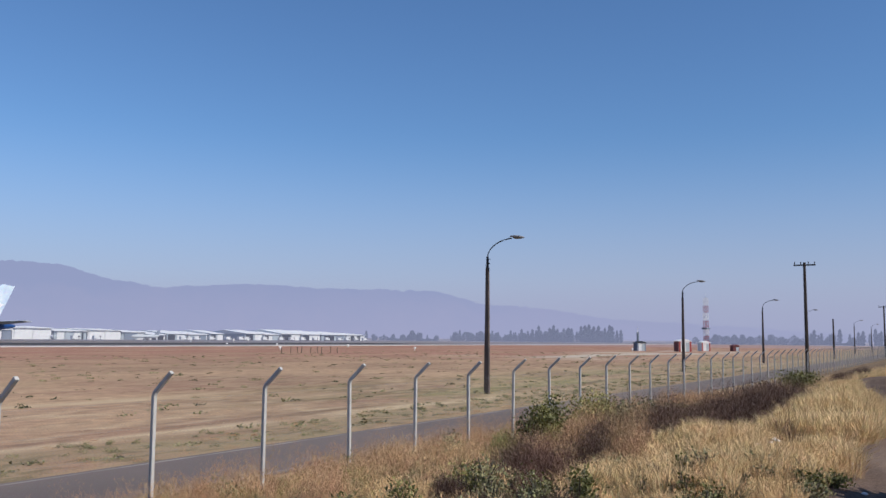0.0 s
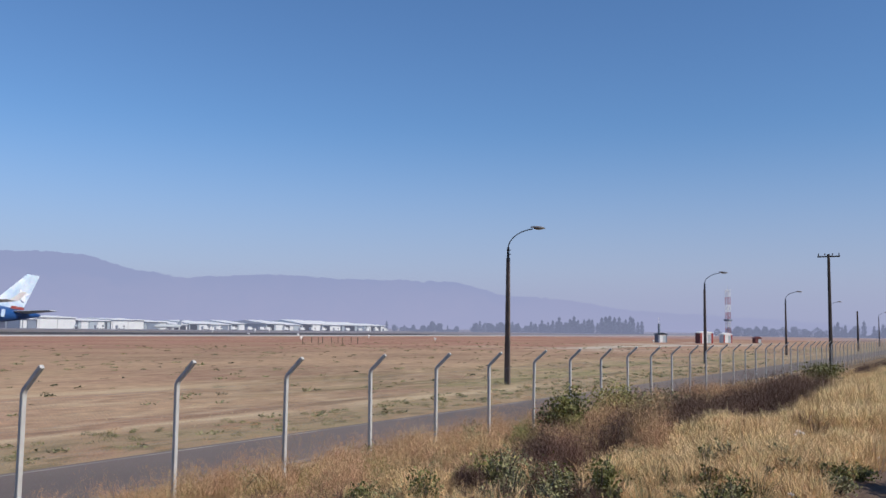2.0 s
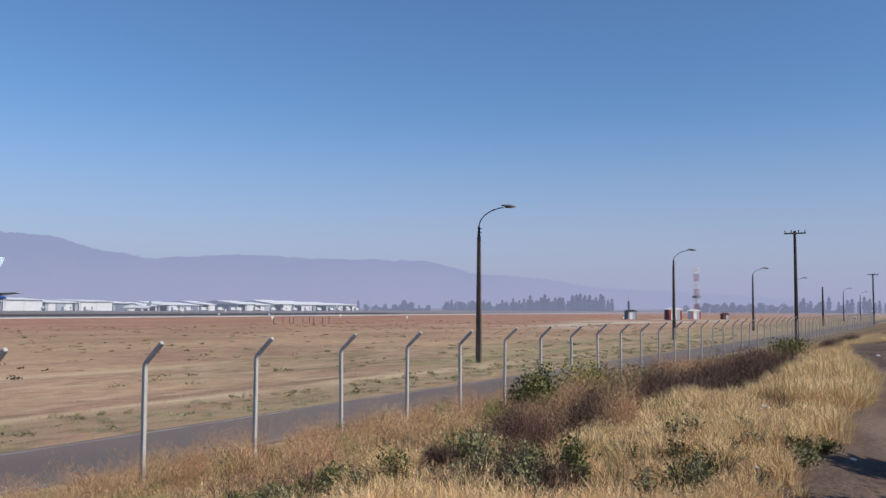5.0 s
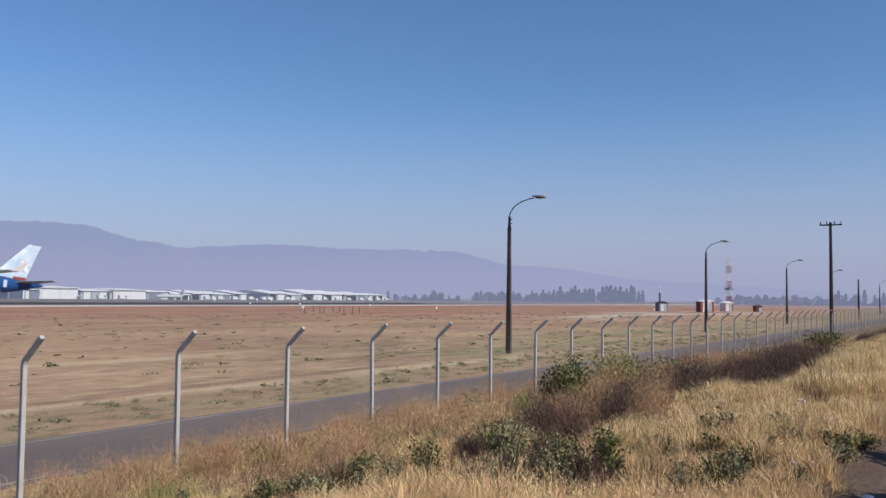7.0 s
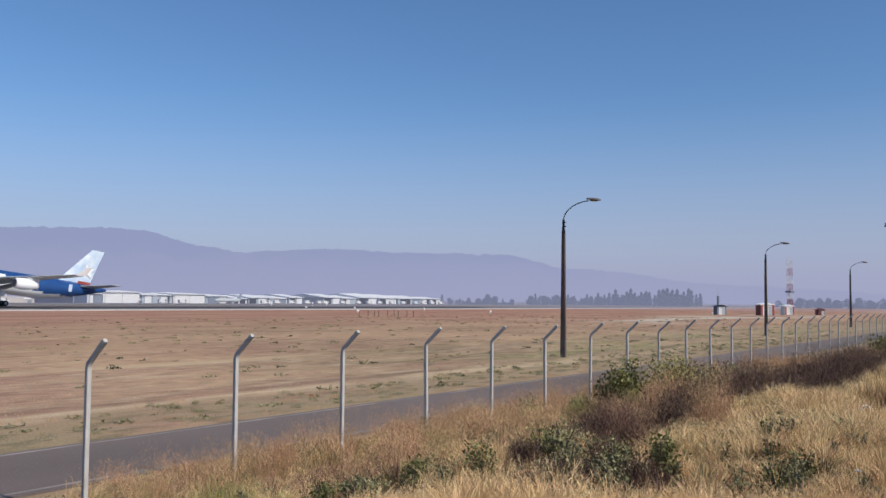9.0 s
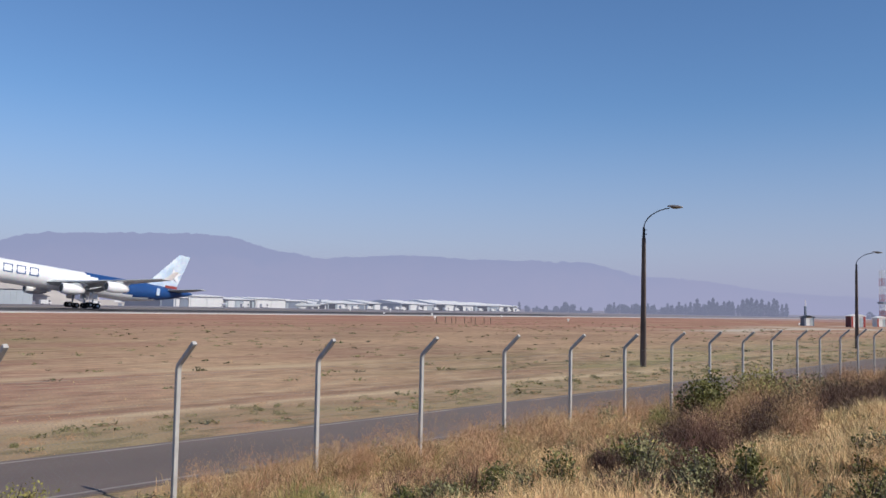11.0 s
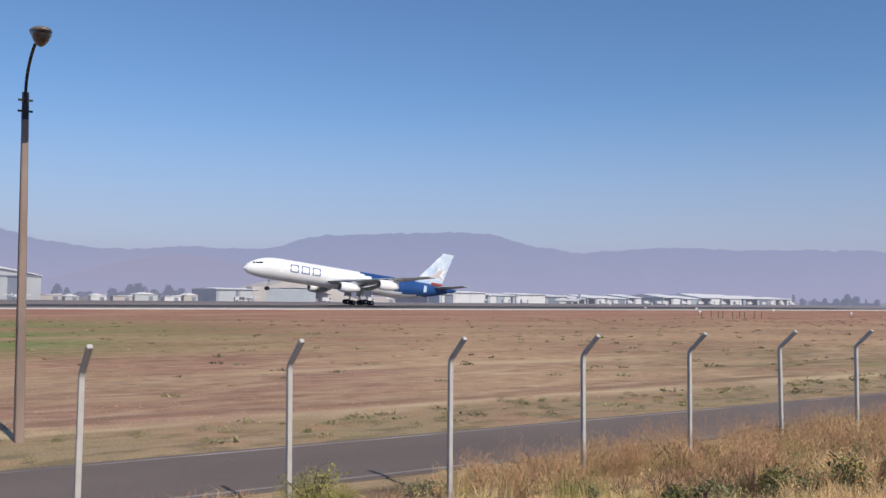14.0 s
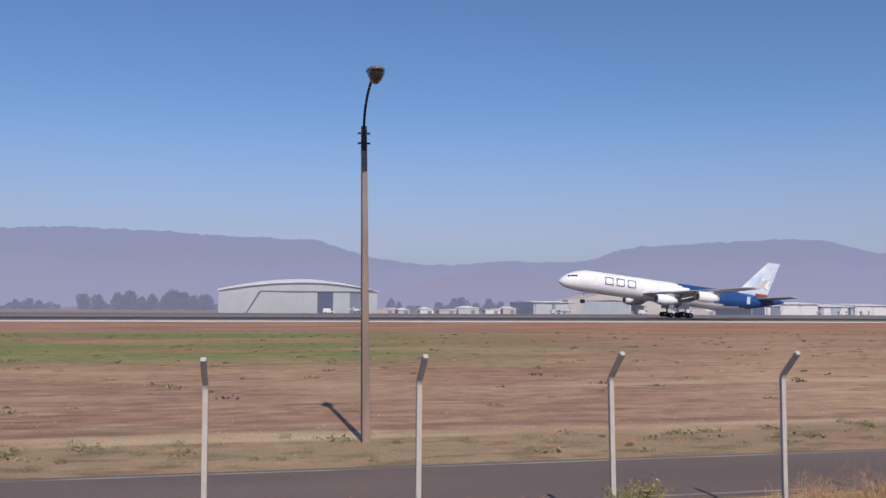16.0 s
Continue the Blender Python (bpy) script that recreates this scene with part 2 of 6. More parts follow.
# darker copy of POLE, with the unlit side of the farther lamps as its colour
POLE_SHADED = material("shaded_pole", (0.13, 0.10, 0.085), 0.9, second=(0.085, 0.066, 0.058), scale=2.5, grain=50, bump=0.4, stretch=(1, 1, 0.25))
POLE_DARK = material("dark_timber", (0.05, 0.038, 0.032), 0.9, second=(0.032, 0.026, 0.023), scale=2.5, grain=50, bump=0.4, stretch=(1, 1, 0.2))
IRON = material("dark_iron", (0.045, 0.045, 0.05), 0.6, 0.3, scale=5)
LAMP_SHELL = material("lamp_shell", (0.24, 0.215, 0.20), 0.5, 0.2, scale=6)
LENS = material("cloudy_lamp_lens", (0.055, 0.045, 0.042), 0.25, scale=8, spec=0.5)
WIRE = material("galvanised_wire", (0.30, 0.29, 0.28), 0.6, 0.4, scale=5)
WHITE = material("white_paint", (0.72, 0.71, 0.69), 0.45, second=(0.66, 0.65, 0.63), scale=0.3, grain=4, bump=0.03)
HANGAR = material("white_sheet_metal", (0.50, 0.515, 0.51), 0.6, second=(0.44, 0.46, 0.46), scale=0.12, grain=2, bump=0.1)
SHEET = material("grey_sheet_metal", (0.40, 0.44, 0.46), 0.6, second=(0.33, 0.37, 0.40), scale=0.1, grain=2, bump=0.1)
ROOF = material("pale_roof_sheet", (0.82, 0.81, 0.79), 0.7, second=(0.74, 0.73, 0.71), scale=0.1, grain=2)
TAN = material("sandy_render", (0.52, 0.475, 0.42), 0.85, second=(0.45, 0.41, 0.365), scale=0.1, grain=2)
# colour of the shade inside open bays, painted on flat panels
BAY_SHADE = material("blue_shadowed_opening", (0.055, 0.085, 0.15), 0.7, second=(0.045, 0.07, 0.12), scale=0.2, grain=3)
SLATE = material("blue_grey_wall", (0.20, 0.23, 0.28), 0.7, second=(0.15, 0.18, 0.22), scale=0.1, grain=2)
RED = material("red_paint", (0.32, 0.065, 0.055), 0.6, second=(0.25, 0.05, 0.045), scale=1, grain=10)
DARK_RED = material("dark_red_paint", (0.16, 0.055, 0.05), 0.7, second=(0.12, 0.04, 0.04), scale=1, grain=10)
LIVERY_BLUE = material("deep_blue_paint", (0.022, 0.075, 0.24), 0.35, second=(0.018, 0.06, 0.20), scale=0.3, grain=4, bump=0.02, spec=0.5)
LIVERY_LIGHT = material("light_blue_paint", (0.44, 0.56, 0.70), 0.35, second=(0.70, 0.75, 0.80), scale=0.35, grain=3, bump=0.02, spec=0.5)
LIVERY_WHITE = material("gloss_white_paint", (0.86, 0.86, 0.86), 0.3, second=(0.80, 0.80, 0.80), scale=0.2, grain=3, bump=0.02, spec=0.5)
LIVERY_GREY = material("grey_wing_paint", (0.45, 0.47, 0.49), 0.4, second=(0.38, 0.40, 0.42), scale=0.3, grain=3, bump=0.02)
DARK = material("dark_grey_paint", (0.04, 0.045, 0.05), 0.5, scale=1)
TYRE = material("tyre_rubber", (0.02, 0.02, 0.02), 0.9, scale=3)
GLASS = material("dark_window_glass", (0.02, 0.025, 0.03), 0.1, scale=1, bump=0.0, spec=0.6)
STRAW = material("golden_straw", (0.82, 0.595, 0.320), 0.8, second=(0.54, 0.355, 0.172), scale=1.7, grain=8, vary=0.16, bump=0.0, spec=0.1)
OLIVE_STRAW = material("yellow_olive_straw", (0.82, 0.635, 0.345), 0.8, second=(0.60, 0.440, 0.220), scale=1.3, grain=8, vary=0.14, bump=0.0, spec=0.1)
RUSSET = material("russet_dry_weed", (0.53, 0.315, 0.185), 0.85, second=(0.46, 0.315, 0.165), scale=1.1, grain=8, vary=0.18, bump=0.0, spec=0.1)
SCRUB = material("dead_brown_scrub", (0.150, 0.095, 0.070), 0.9, second=(0.095, 0.062, 0.05), scale=1.2, grain=8, vary=0.22, bump=0.0, spec=0.1)
DEAD = material("red_brown_dead_weed", (0.195, 0.112, 0.080), 0.9, second=(0.125, 0.075, 0.056), scale=1.4, grain=8, vary=0.22, bump=0.0, spec=0.1)
LEAF = material("dusty_green_leaf", (0.205, 0.188, 0.058), 0.55, second=(0.110, 0.110, 0.038), scale=1.5, grain=8, vary=0.5, bump=0.0, spec=0.2)
LEAF_DARK = material("dark_dry_weed", (0.085, 0.085, 0.045), 0.8, second=(0.055, 0.06, 0.035), scale=1.5, grain=8, vary=0.5, bump=0.0, spec=0.1)
LEAF_PALE = material("yellow_green_weed", (0.34, 0.30, 0.10), 0.7, second=(0.25, 0.235, 0.075), scale=1.5, grain=8, vary=0.4, bump=0.0, spec=0.2)
LEAF_GREY = material("grey_green_leaf", (0.32, 0.29, 0.145), 0.55, second=(0.165, 0.156, 0.072), scale=1.5, grain=8, vary=0.5, bump=0.0, spec=0.2)
TREE = material("far_tree_foliage", (0.075, 0.098, 0.090), 0.9, second=(0.060, 0.080, 0.074), scale=0.15, grain=2, vary=0.2, bump=0.0, spec=0.1)
BARK = material("grey_bark", (0.11, 0.09, 0.07), 0.9, scale=2)
LITTER = material("sun_bleached_litter", (0.75, 0.74, 0.72), 0.5, scale=8)
# distance haze is painted into the emission colours of these ridges
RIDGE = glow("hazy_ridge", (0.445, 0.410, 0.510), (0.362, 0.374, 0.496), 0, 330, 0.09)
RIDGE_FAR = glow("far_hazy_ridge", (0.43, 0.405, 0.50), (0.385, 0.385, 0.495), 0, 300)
HILL = glow("hazy_hill_glow", (0.425, 0.385, 0.475), (0.405, 0.360, 0.445), 0, 200)

# ---- building helpers ----
def mesh_from(name, bm, mats, smooth=False):
    me = bpy.data.meshes.new(name)
    bm.to_mesh(me)
    bm.free()
    for m in mats if isinstance(mats, (list, tuple)) else [mats]:
        me.materials.append(m)
    if smooth:
        me.polygons.foreach_set("use_smooth", [True] * len(me.polygons))
    return me


def part(name, bm, mats, parent=None, label="", m=None, smooth=False):
    """Links a bmesh as one mesh object, under a thing or a part."""
    ob = new(name, mesh_from(name, bm, mats, smooth))
    ob.parent = parent
    if m is not None:
        ob.matrix_local = m
    return tagged(ob, label)


def thing(name, label, category, m=None, group="", kind=""):
    ob = new(name)
    if m is not None:
        ob.matrix_world = m
    return tagged(ob, label, category, group, kind)


def arrays(name, verts, faces, mats, parent=None, smooth=False):
    """A mesh from numpy arrays of vertices and equal-sided faces."""
    me = bpy.data.meshes.new(name)
    k = faces.shape[1]
    me.vertices.add(len(verts))
    me.vertices.foreach_set("co", np.ascontiguousarray(verts, dtype=np.float32).ravel())
    me.loops.add(faces.size)
    me.loops.foreach_set("vertex_index", np.ascontiguousarray(faces, dtype=np.int32).ravel())
    me.polygons.add(len(faces))
    me.polygons.foreach_set("loop_start", np.arange(0, faces.size, k, dtype=np.int32))
    me.update(calc_edges=True)
    for mm in mats if isinstance(mats, (list, tuple)) else [mats]:
        me.materials.append(mm)
    if smooth:
        me.polygons.foreach_set("use_smooth", [True] * len(faces))
    ob = new(name, me)
    ob.parent = parent
    return ob


def add_box(bm, size, at=(0, 0, 0), bevel=0.0, m=None):
    r = bmesh.ops.create_cube(bm, size=1)["verts"]
    mat = (m or Matrix()) @ Matrix.Translation(at) @ Matrix.Diagonal((*size, 1))
    bmesh.ops.transform(bm, matrix=mat, verts=r)
    if bevel:
        edges = list({e for v in r for e in v.link_edges})
        bmesh.ops.bevel(bm, geom=edges, offset=bevel, segments=1, affect="EDGES", profile=0.5)
    return bm


def box(size, at=(0, 0, 0), bevel=0.0):
    return add_box(bmesh.new(), size, at, bevel)


def tube(bm, points, radii, sides=8, cap=True):
    """A round bar through the points."""
    points = [Vector(p) for p in points]
    rings = []
    for i, p in enumerate(points):
        d = (points[min(i + 1, len(points) - 1)] - points[max(i - 1, 0)]).normalized()
        q = d.to_track_quat("Z", "Y")
        r = radii[i] if isinstance(radii, (list, tuple)) else radii
        rings.append([bm.verts.new(p + q @ Vector((r * math.cos(a), r * math.sin(a), 0))) for a in [2 * math.pi * k / sides for k in range(sides)]])
    for a, b in zip(rings, rings[1:]):
        for k in range(sides):
            bm.faces.new((a[k], a[(k + 1) % sides], b[(k + 1) % sides], b[k]))
    if cap:
        bm.faces.new(rings[0][::-1])
        bm.faces.new(rings[-1])
    return bm


def prism(outline, depth):
    """An outline of (x, z) points, pushed back along y by depth from y = 0."""
    bm = bmesh.new()
    a = [bm.verts.new((x, 0, z)) for x, z in outline]
    b = [bm.verts.new((x, depth, z)) for x, z in outline]
    bm.faces.new(a)
    bm.faces.new(b[::-1])
    for k in range(len(a)):
        j = (k + 1) % len(a)
        bm.faces.new((a[j], a[k], b[k], b[j]))
    bmesh.ops.recalc_face_normals(bm, faces=bm.faces)
    return bm


def bearing(degrees, distance):
    """The place at a bearing, clockwise from y, and a distance from the origin."""
    return distance * math.sin(radians(degrees)), distance * math.cos(radians(degrees))


def smooth01(a, b, v):
    k = np.clip((v - a) / (b - a), 0, 1)
    return k * k * (3 - 2 * k)


def height(x, y):
    """The ground: flat airfield, a bank that rises from the fence to the dirt track."""
    x, y = np.asarray(x, float), np.asarray(y, float)
    crest = 1.42 + 0.06 * np.sin(x * 0.31 + 0.5)
    h = crest * (1 - smooth01(2.2, 12.3, y))
    bumps = 0.08 * np.sin(x * 1.1 + 0.7 * y) + 0.07 * np.sin(0.8 * x - 1.3 * y + 1.0)
    h = h + bumps * smooth01(1.2, 2.5, y) * (1 - smooth01(10.5, 12.3, y))
    h = h - 0.10 * (1 - smooth01(0.4, 1.5, y))
    return h


# ---- ground, road, runway ----
def lines(near0, near1, step, reach):
    mid = list(np.arange(near0, near1 + 0.01, step))
    out, k, d = [], near1, step
    while k < reach:
        d *= 1.35
        k += d
        out.append(min(k, reach))
    low, k, d = [], near0, step
    while k > -reach:
        d *= 1.35
        k -= d
        low.append(max(k, -reach))
    return np.array(low[::-1] + mid + out)


gx, gy = lines(-20, 70, 0.6, 4800), lines(-4, 14, 0.4, 4800)
GX, GY = np.meshgrid(gx, gy)
verts = np.stack([GX.ravel(), GY.ravel(), height(GX, GY).ravel()], 1)
i = np.arange(len(gx) * len(gy)).reshape(len(gy), len(gx))
faces = np.stack([i[:-1, :-1].ravel(), i[:-1, 1:].ravel(), i[1:, 1:].ravel(), i[1:, :-1].ravel()], 1)
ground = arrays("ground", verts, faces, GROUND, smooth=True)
tagged(ground, "dry red-brown airfield ground with straw streaks and a bank", "ground", kind="structure")


def strip(name, x0, x1, y0, y1, z, mat, label, category, parent=None, thick=0.3):
    ob = part(name, box((x1 - x0, y1 - y0, thick), ((x0 + x1) / 2, (y0 + y1) / 2, z - thick / 2)), mat, parent, label)
    if parent is None:
        tagged(ob, "", category, kind="structure")
    return ob


road = strip("road", -300, 420, 13.45, 17.3, 0.03, ASPHALT, "narrow worn grey asphalt perimeter road behind the fence", "road")
strip("edge_line", -300, 420, 17.02, 17.12, 0.036, LINE, "faded white edge line", "", road, 0.004)
strip("edge_line", -300, 420, 13.62, 13.72, 0.036, LINE, "faded white edge line", "", road, 0.004)

def sloped(name, x0, x1, outline, mat, label, parent=None):
    """A long bed along x with the given (y, z) section."""
    bm = prism(outline, x1 - x0)
    bmesh.ops.transform(bm, matrix=Matrix.Translation((x1, 0, 0)) @ Matrix.Rotation(radians(90), 4, "Z"), verts=bm.verts)
    return part(name, bm, mat, parent, label)


runway = sloped("runway", -1500, 2600, [(192, -0.3), (192, 0.06), (205, 0.32), (222, 0.72), (246, 0.6), (262, 0.1), (262, -0.3)], RUNWAY, "long grey asphalt runway across the airfield")
tagged(runway, "", "runway", kind="structure")
sloped("shoulder", -1500, 2600, [(191, -0.1), (191, 0.08), (197.0, 0.184), (197.0, 0.05)], SHOULDER, "pale concrete shoulder", runway)
sloped("rubber_band", -1500, 330, [(206, 0.2), (206, 0.36), (219, 0.665), (219, 0.4)], RUBBER, "dark rubbered wheel track", runway)
strip("apron", -300, 1100, 300, 428, 0.25, RUNWAY, "grey concrete apron before the hangars", "apron")


# ---- distance ----
def ridge(name, mat, label, stops, distance, depth, rough, seed):
    """A hill range round the horizon: bearings and elevations in degrees give its crest."""
    b = np.array([s[0] for s in stops], float)
    e = np.array([s[1] for s in stops], float)
    bs = np.arange(b[0], b[-1] + 0.01, 0.1)
    el = np.interp(bs, b, e)
    k = np.ones(9) / 9
    el = np.convolve(np.pad(el, 4, mode="edge"), k, "valid")
    el = el + np.array([noise.fractal(Vector((q * 0.5, seed, 0)), 1.0, 2.0, 4) + 0.75 * noise.fractal(Vector((q * 1.9, seed + 9, 0)), 0.7, 2.0, 4) for q in bs]) * rough
    rows_, out = 9, []
    for r in range(rows_):
        f = r / (rows_ - 1)
        for q, c in zip(bs, el):
            d = distance - depth * (1 - f)
            top = 3.13 + distance * math.tan(radians(max(c, 0.02)))
            gully = 1 + 0.10 * (1 - f) * noise.fractal(Vector((q * 0.8, seed + 5, f * 2)), 1.0, 2.0, 4)
            x, y = bearing(q, d * (gully if r < rows_ - 1 else 1))
            out.append((x, y, -6 + (top + 6) * f ** 0.8))
    n = len(bs)
    j = np.arange(rows_ * n).reshape(rows_, n)
    fs = np.stack([j[:-1, :-1].ravel(), j[:-1, 1:].ravel(), j[1:, 1:].ravel(), j[1:, :-1].ravel()], 1)
    ob = arrays(name, np.array(out), fs, mat, smooth=True)
    return tagged(ob, label, "mountains", kind="structure")


# three emissive shells, added to imitate haze at the horizon and over the airfield
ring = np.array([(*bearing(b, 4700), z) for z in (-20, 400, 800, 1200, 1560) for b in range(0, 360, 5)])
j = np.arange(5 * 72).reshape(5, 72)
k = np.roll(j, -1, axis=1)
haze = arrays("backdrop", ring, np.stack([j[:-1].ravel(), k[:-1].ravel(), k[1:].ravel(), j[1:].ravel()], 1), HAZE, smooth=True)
tagged(haze, "glowing pale lavender haze shell along the horizon", "sky haze", kind="structure")
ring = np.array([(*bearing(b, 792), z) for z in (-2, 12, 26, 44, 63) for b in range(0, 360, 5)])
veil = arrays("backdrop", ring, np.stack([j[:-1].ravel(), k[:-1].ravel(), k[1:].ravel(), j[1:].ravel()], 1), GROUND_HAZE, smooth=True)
tagged(veil, "thin glowing haze shell over the far end of the airfield", "haze", kind="structure")
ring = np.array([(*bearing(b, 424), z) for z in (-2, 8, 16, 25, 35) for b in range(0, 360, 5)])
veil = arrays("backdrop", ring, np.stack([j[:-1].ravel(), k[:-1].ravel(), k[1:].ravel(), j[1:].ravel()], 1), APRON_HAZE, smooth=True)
tagged(veil, "faint glowing haze shell before the hangars and the apron", "haze", kind="structure")
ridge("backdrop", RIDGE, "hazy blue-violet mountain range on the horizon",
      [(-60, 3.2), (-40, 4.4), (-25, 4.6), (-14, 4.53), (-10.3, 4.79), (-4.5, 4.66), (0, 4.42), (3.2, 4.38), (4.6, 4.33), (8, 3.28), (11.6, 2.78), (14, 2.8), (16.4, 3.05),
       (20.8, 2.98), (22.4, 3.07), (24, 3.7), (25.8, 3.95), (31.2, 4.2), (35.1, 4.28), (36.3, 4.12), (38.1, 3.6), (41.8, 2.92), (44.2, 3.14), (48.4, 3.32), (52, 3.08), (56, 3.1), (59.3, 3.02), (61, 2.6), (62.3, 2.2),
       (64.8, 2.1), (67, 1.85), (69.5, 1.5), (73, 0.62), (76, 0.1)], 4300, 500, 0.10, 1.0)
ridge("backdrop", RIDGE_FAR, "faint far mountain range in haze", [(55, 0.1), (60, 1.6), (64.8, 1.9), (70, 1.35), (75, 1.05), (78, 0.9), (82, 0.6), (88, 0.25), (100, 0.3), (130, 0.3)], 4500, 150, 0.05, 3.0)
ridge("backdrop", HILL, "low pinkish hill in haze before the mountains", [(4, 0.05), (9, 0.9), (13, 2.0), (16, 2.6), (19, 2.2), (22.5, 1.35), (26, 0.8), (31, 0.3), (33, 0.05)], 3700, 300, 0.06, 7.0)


# ---- fence ----
PITCH, FENCE_Y = 2.73, 11.52


def fence_post_mesh():
    """A square concrete post with a cranked arm that leans out to the bank."""
    bm = bmesh.new()
    w = 0.035
    rings = []
    for y, z, t in ((0, -0.3, 0), (0, 2.12, 0), (-0.027, 2.184, 0.5), (-0.39, 2.52, 1)):
        lean = radians(47) * t
        up = Vector((0, math.cos(lean), math.sin(lean))) * (w if t < 1 else w * 0.95)
        rings.append([bm.verts.new((sx * w, y + sy * up.y, z + sy * up.z)) for sx, sy in ((-1, -1), (1, -1), (1, 1), (-1, 1))])
    for a, b in zip(rings, rings[1:]):
        for k in range(4):
            bm.faces.new((a[k], a[(k + 1) % 4], b[(k + 1) % 4], b[k]))
    bm.faces.new(rings[0][::-1])
    bm.faces.new(rings[-1])
    bmesh.ops.recalc_face_normals(bm, faces=bm.faces)
    bmesh.ops.bevel(bm, geom=list(bm.edges), offset=0.007, segments=1, affect="EDGES", profile=0.5)
    return mesh_from("post", bm, CONCRETE)


def chain_link_mesh():
    """Diagonal wires of one bay, with four straining wires."""
    ends = []
    top, step = 2.02, 0.08
    for k in range(int((PITCH + top) / step) + 1):
        x = -top + k * step
        for flip in (False, True):
            x0, x1, z0, z1 = x, x + top, 0.04, top + 0.04
            if x0 < 0:
                z0, x0 = z0 - x0, 0
            if x1 > PITCH:
                z1, x1 = z1 - (x1 - PITCH), PITCH
            if x1 - x0 > 0.02:
                ends.append(((PITCH - x0 if flip else x0, 0.004 if flip else 0, z0), (PITCH - x1 if flip else x1, 0.004 if flip else 0, z1)))
    for z in (0.06, 1.2, 1.62, 2.04):
        ends.append(((0, -0.004, z), (PITCH, -0.004, z)))
    v, f = [], []
    for a, b in ends:
        r = 0.0018 if a[2] == b[2] else 0.0006
        a, b = np.array(a), np.array(b)
        d = (b - a) / np.linalg.norm(b - a)
        s = np.cross(d, (0, 1, 0))
        offs = [s * r, -s * r * 0.5 + np.array((0, r * 0.87, 0)), -s * r * 0.5 - np.array((0, r * 0.87, 0))]
        j = len(v)
        v += [a + o for o in offs] + [b + o for o in offs]
        f += [(j + k, j + (k + 1) % 3, j + 3 + (k + 1) % 3, j + 3 + k) for k in range(3)]
    ob = arrays("chain_link", np.array(v), np.array(f), WIRE)
    return ob


fence = thing("fence", "concrete-post fence with cranked tops and chain-link wire", "fence")
post_me = fence_post_mesh()
link_ob = chain_link_mesh()
link_me = link_ob.data
bpy.data.objects.remove(link_ob)
for k in range(-9, 64):
    px = 10.32 + PITCH * k
    p = new("post", post_me)
    p.parent = fence
    jolt = random.Random(k)
    p.matrix_local = pose(px + jolt.uniform(-0.03, 0.03), FENCE_Y, jolt.uniform(-0.02, 0.02), jolt.uniform(-0.6, 0.6), jolt.uniform(-0.7, 0.7), jolt.uniform(-3, 3))
    c = new("chain_link", link_me)
    c.parent = fence
    c.matrix_local = pose(px, FENCE_Y + 0.045, 0)


# ---- street lamps and poles ----
def flat_pole(w0, d0, w1, d1, z0, z1):
    """A tapered pole of flat section with bevelled corners."""
    bm = bmesh.new()
    a = [bm.verts.new((sx * w0 / 2, sy * d0 / 2, z0)) for sx, sy in ((-1, -1), (1, -1), (1, 1), (-1, 1))]
    b = [bm.verts.new((sx * w1 / 2, sy * d1 / 2, z1)) for sx, sy in ((-1, -1), (1, -1), (1, 1), (-1, 1))]
    for k in range(4):
        bm.faces.new((a[k], a[(k + 1) % 4], b[(k + 1) % 4], b[k]))
    bm.faces.new(a[::-1])
    bm.faces.new(b)
    bmesh.ops.recalc_face_normals(bm, faces=bm.faces)
    bmesh.ops.bevel(bm, geom=list(bm.edges), offset=0.02, segments=1, affect="EDGES", profile=0.5)
    return bm


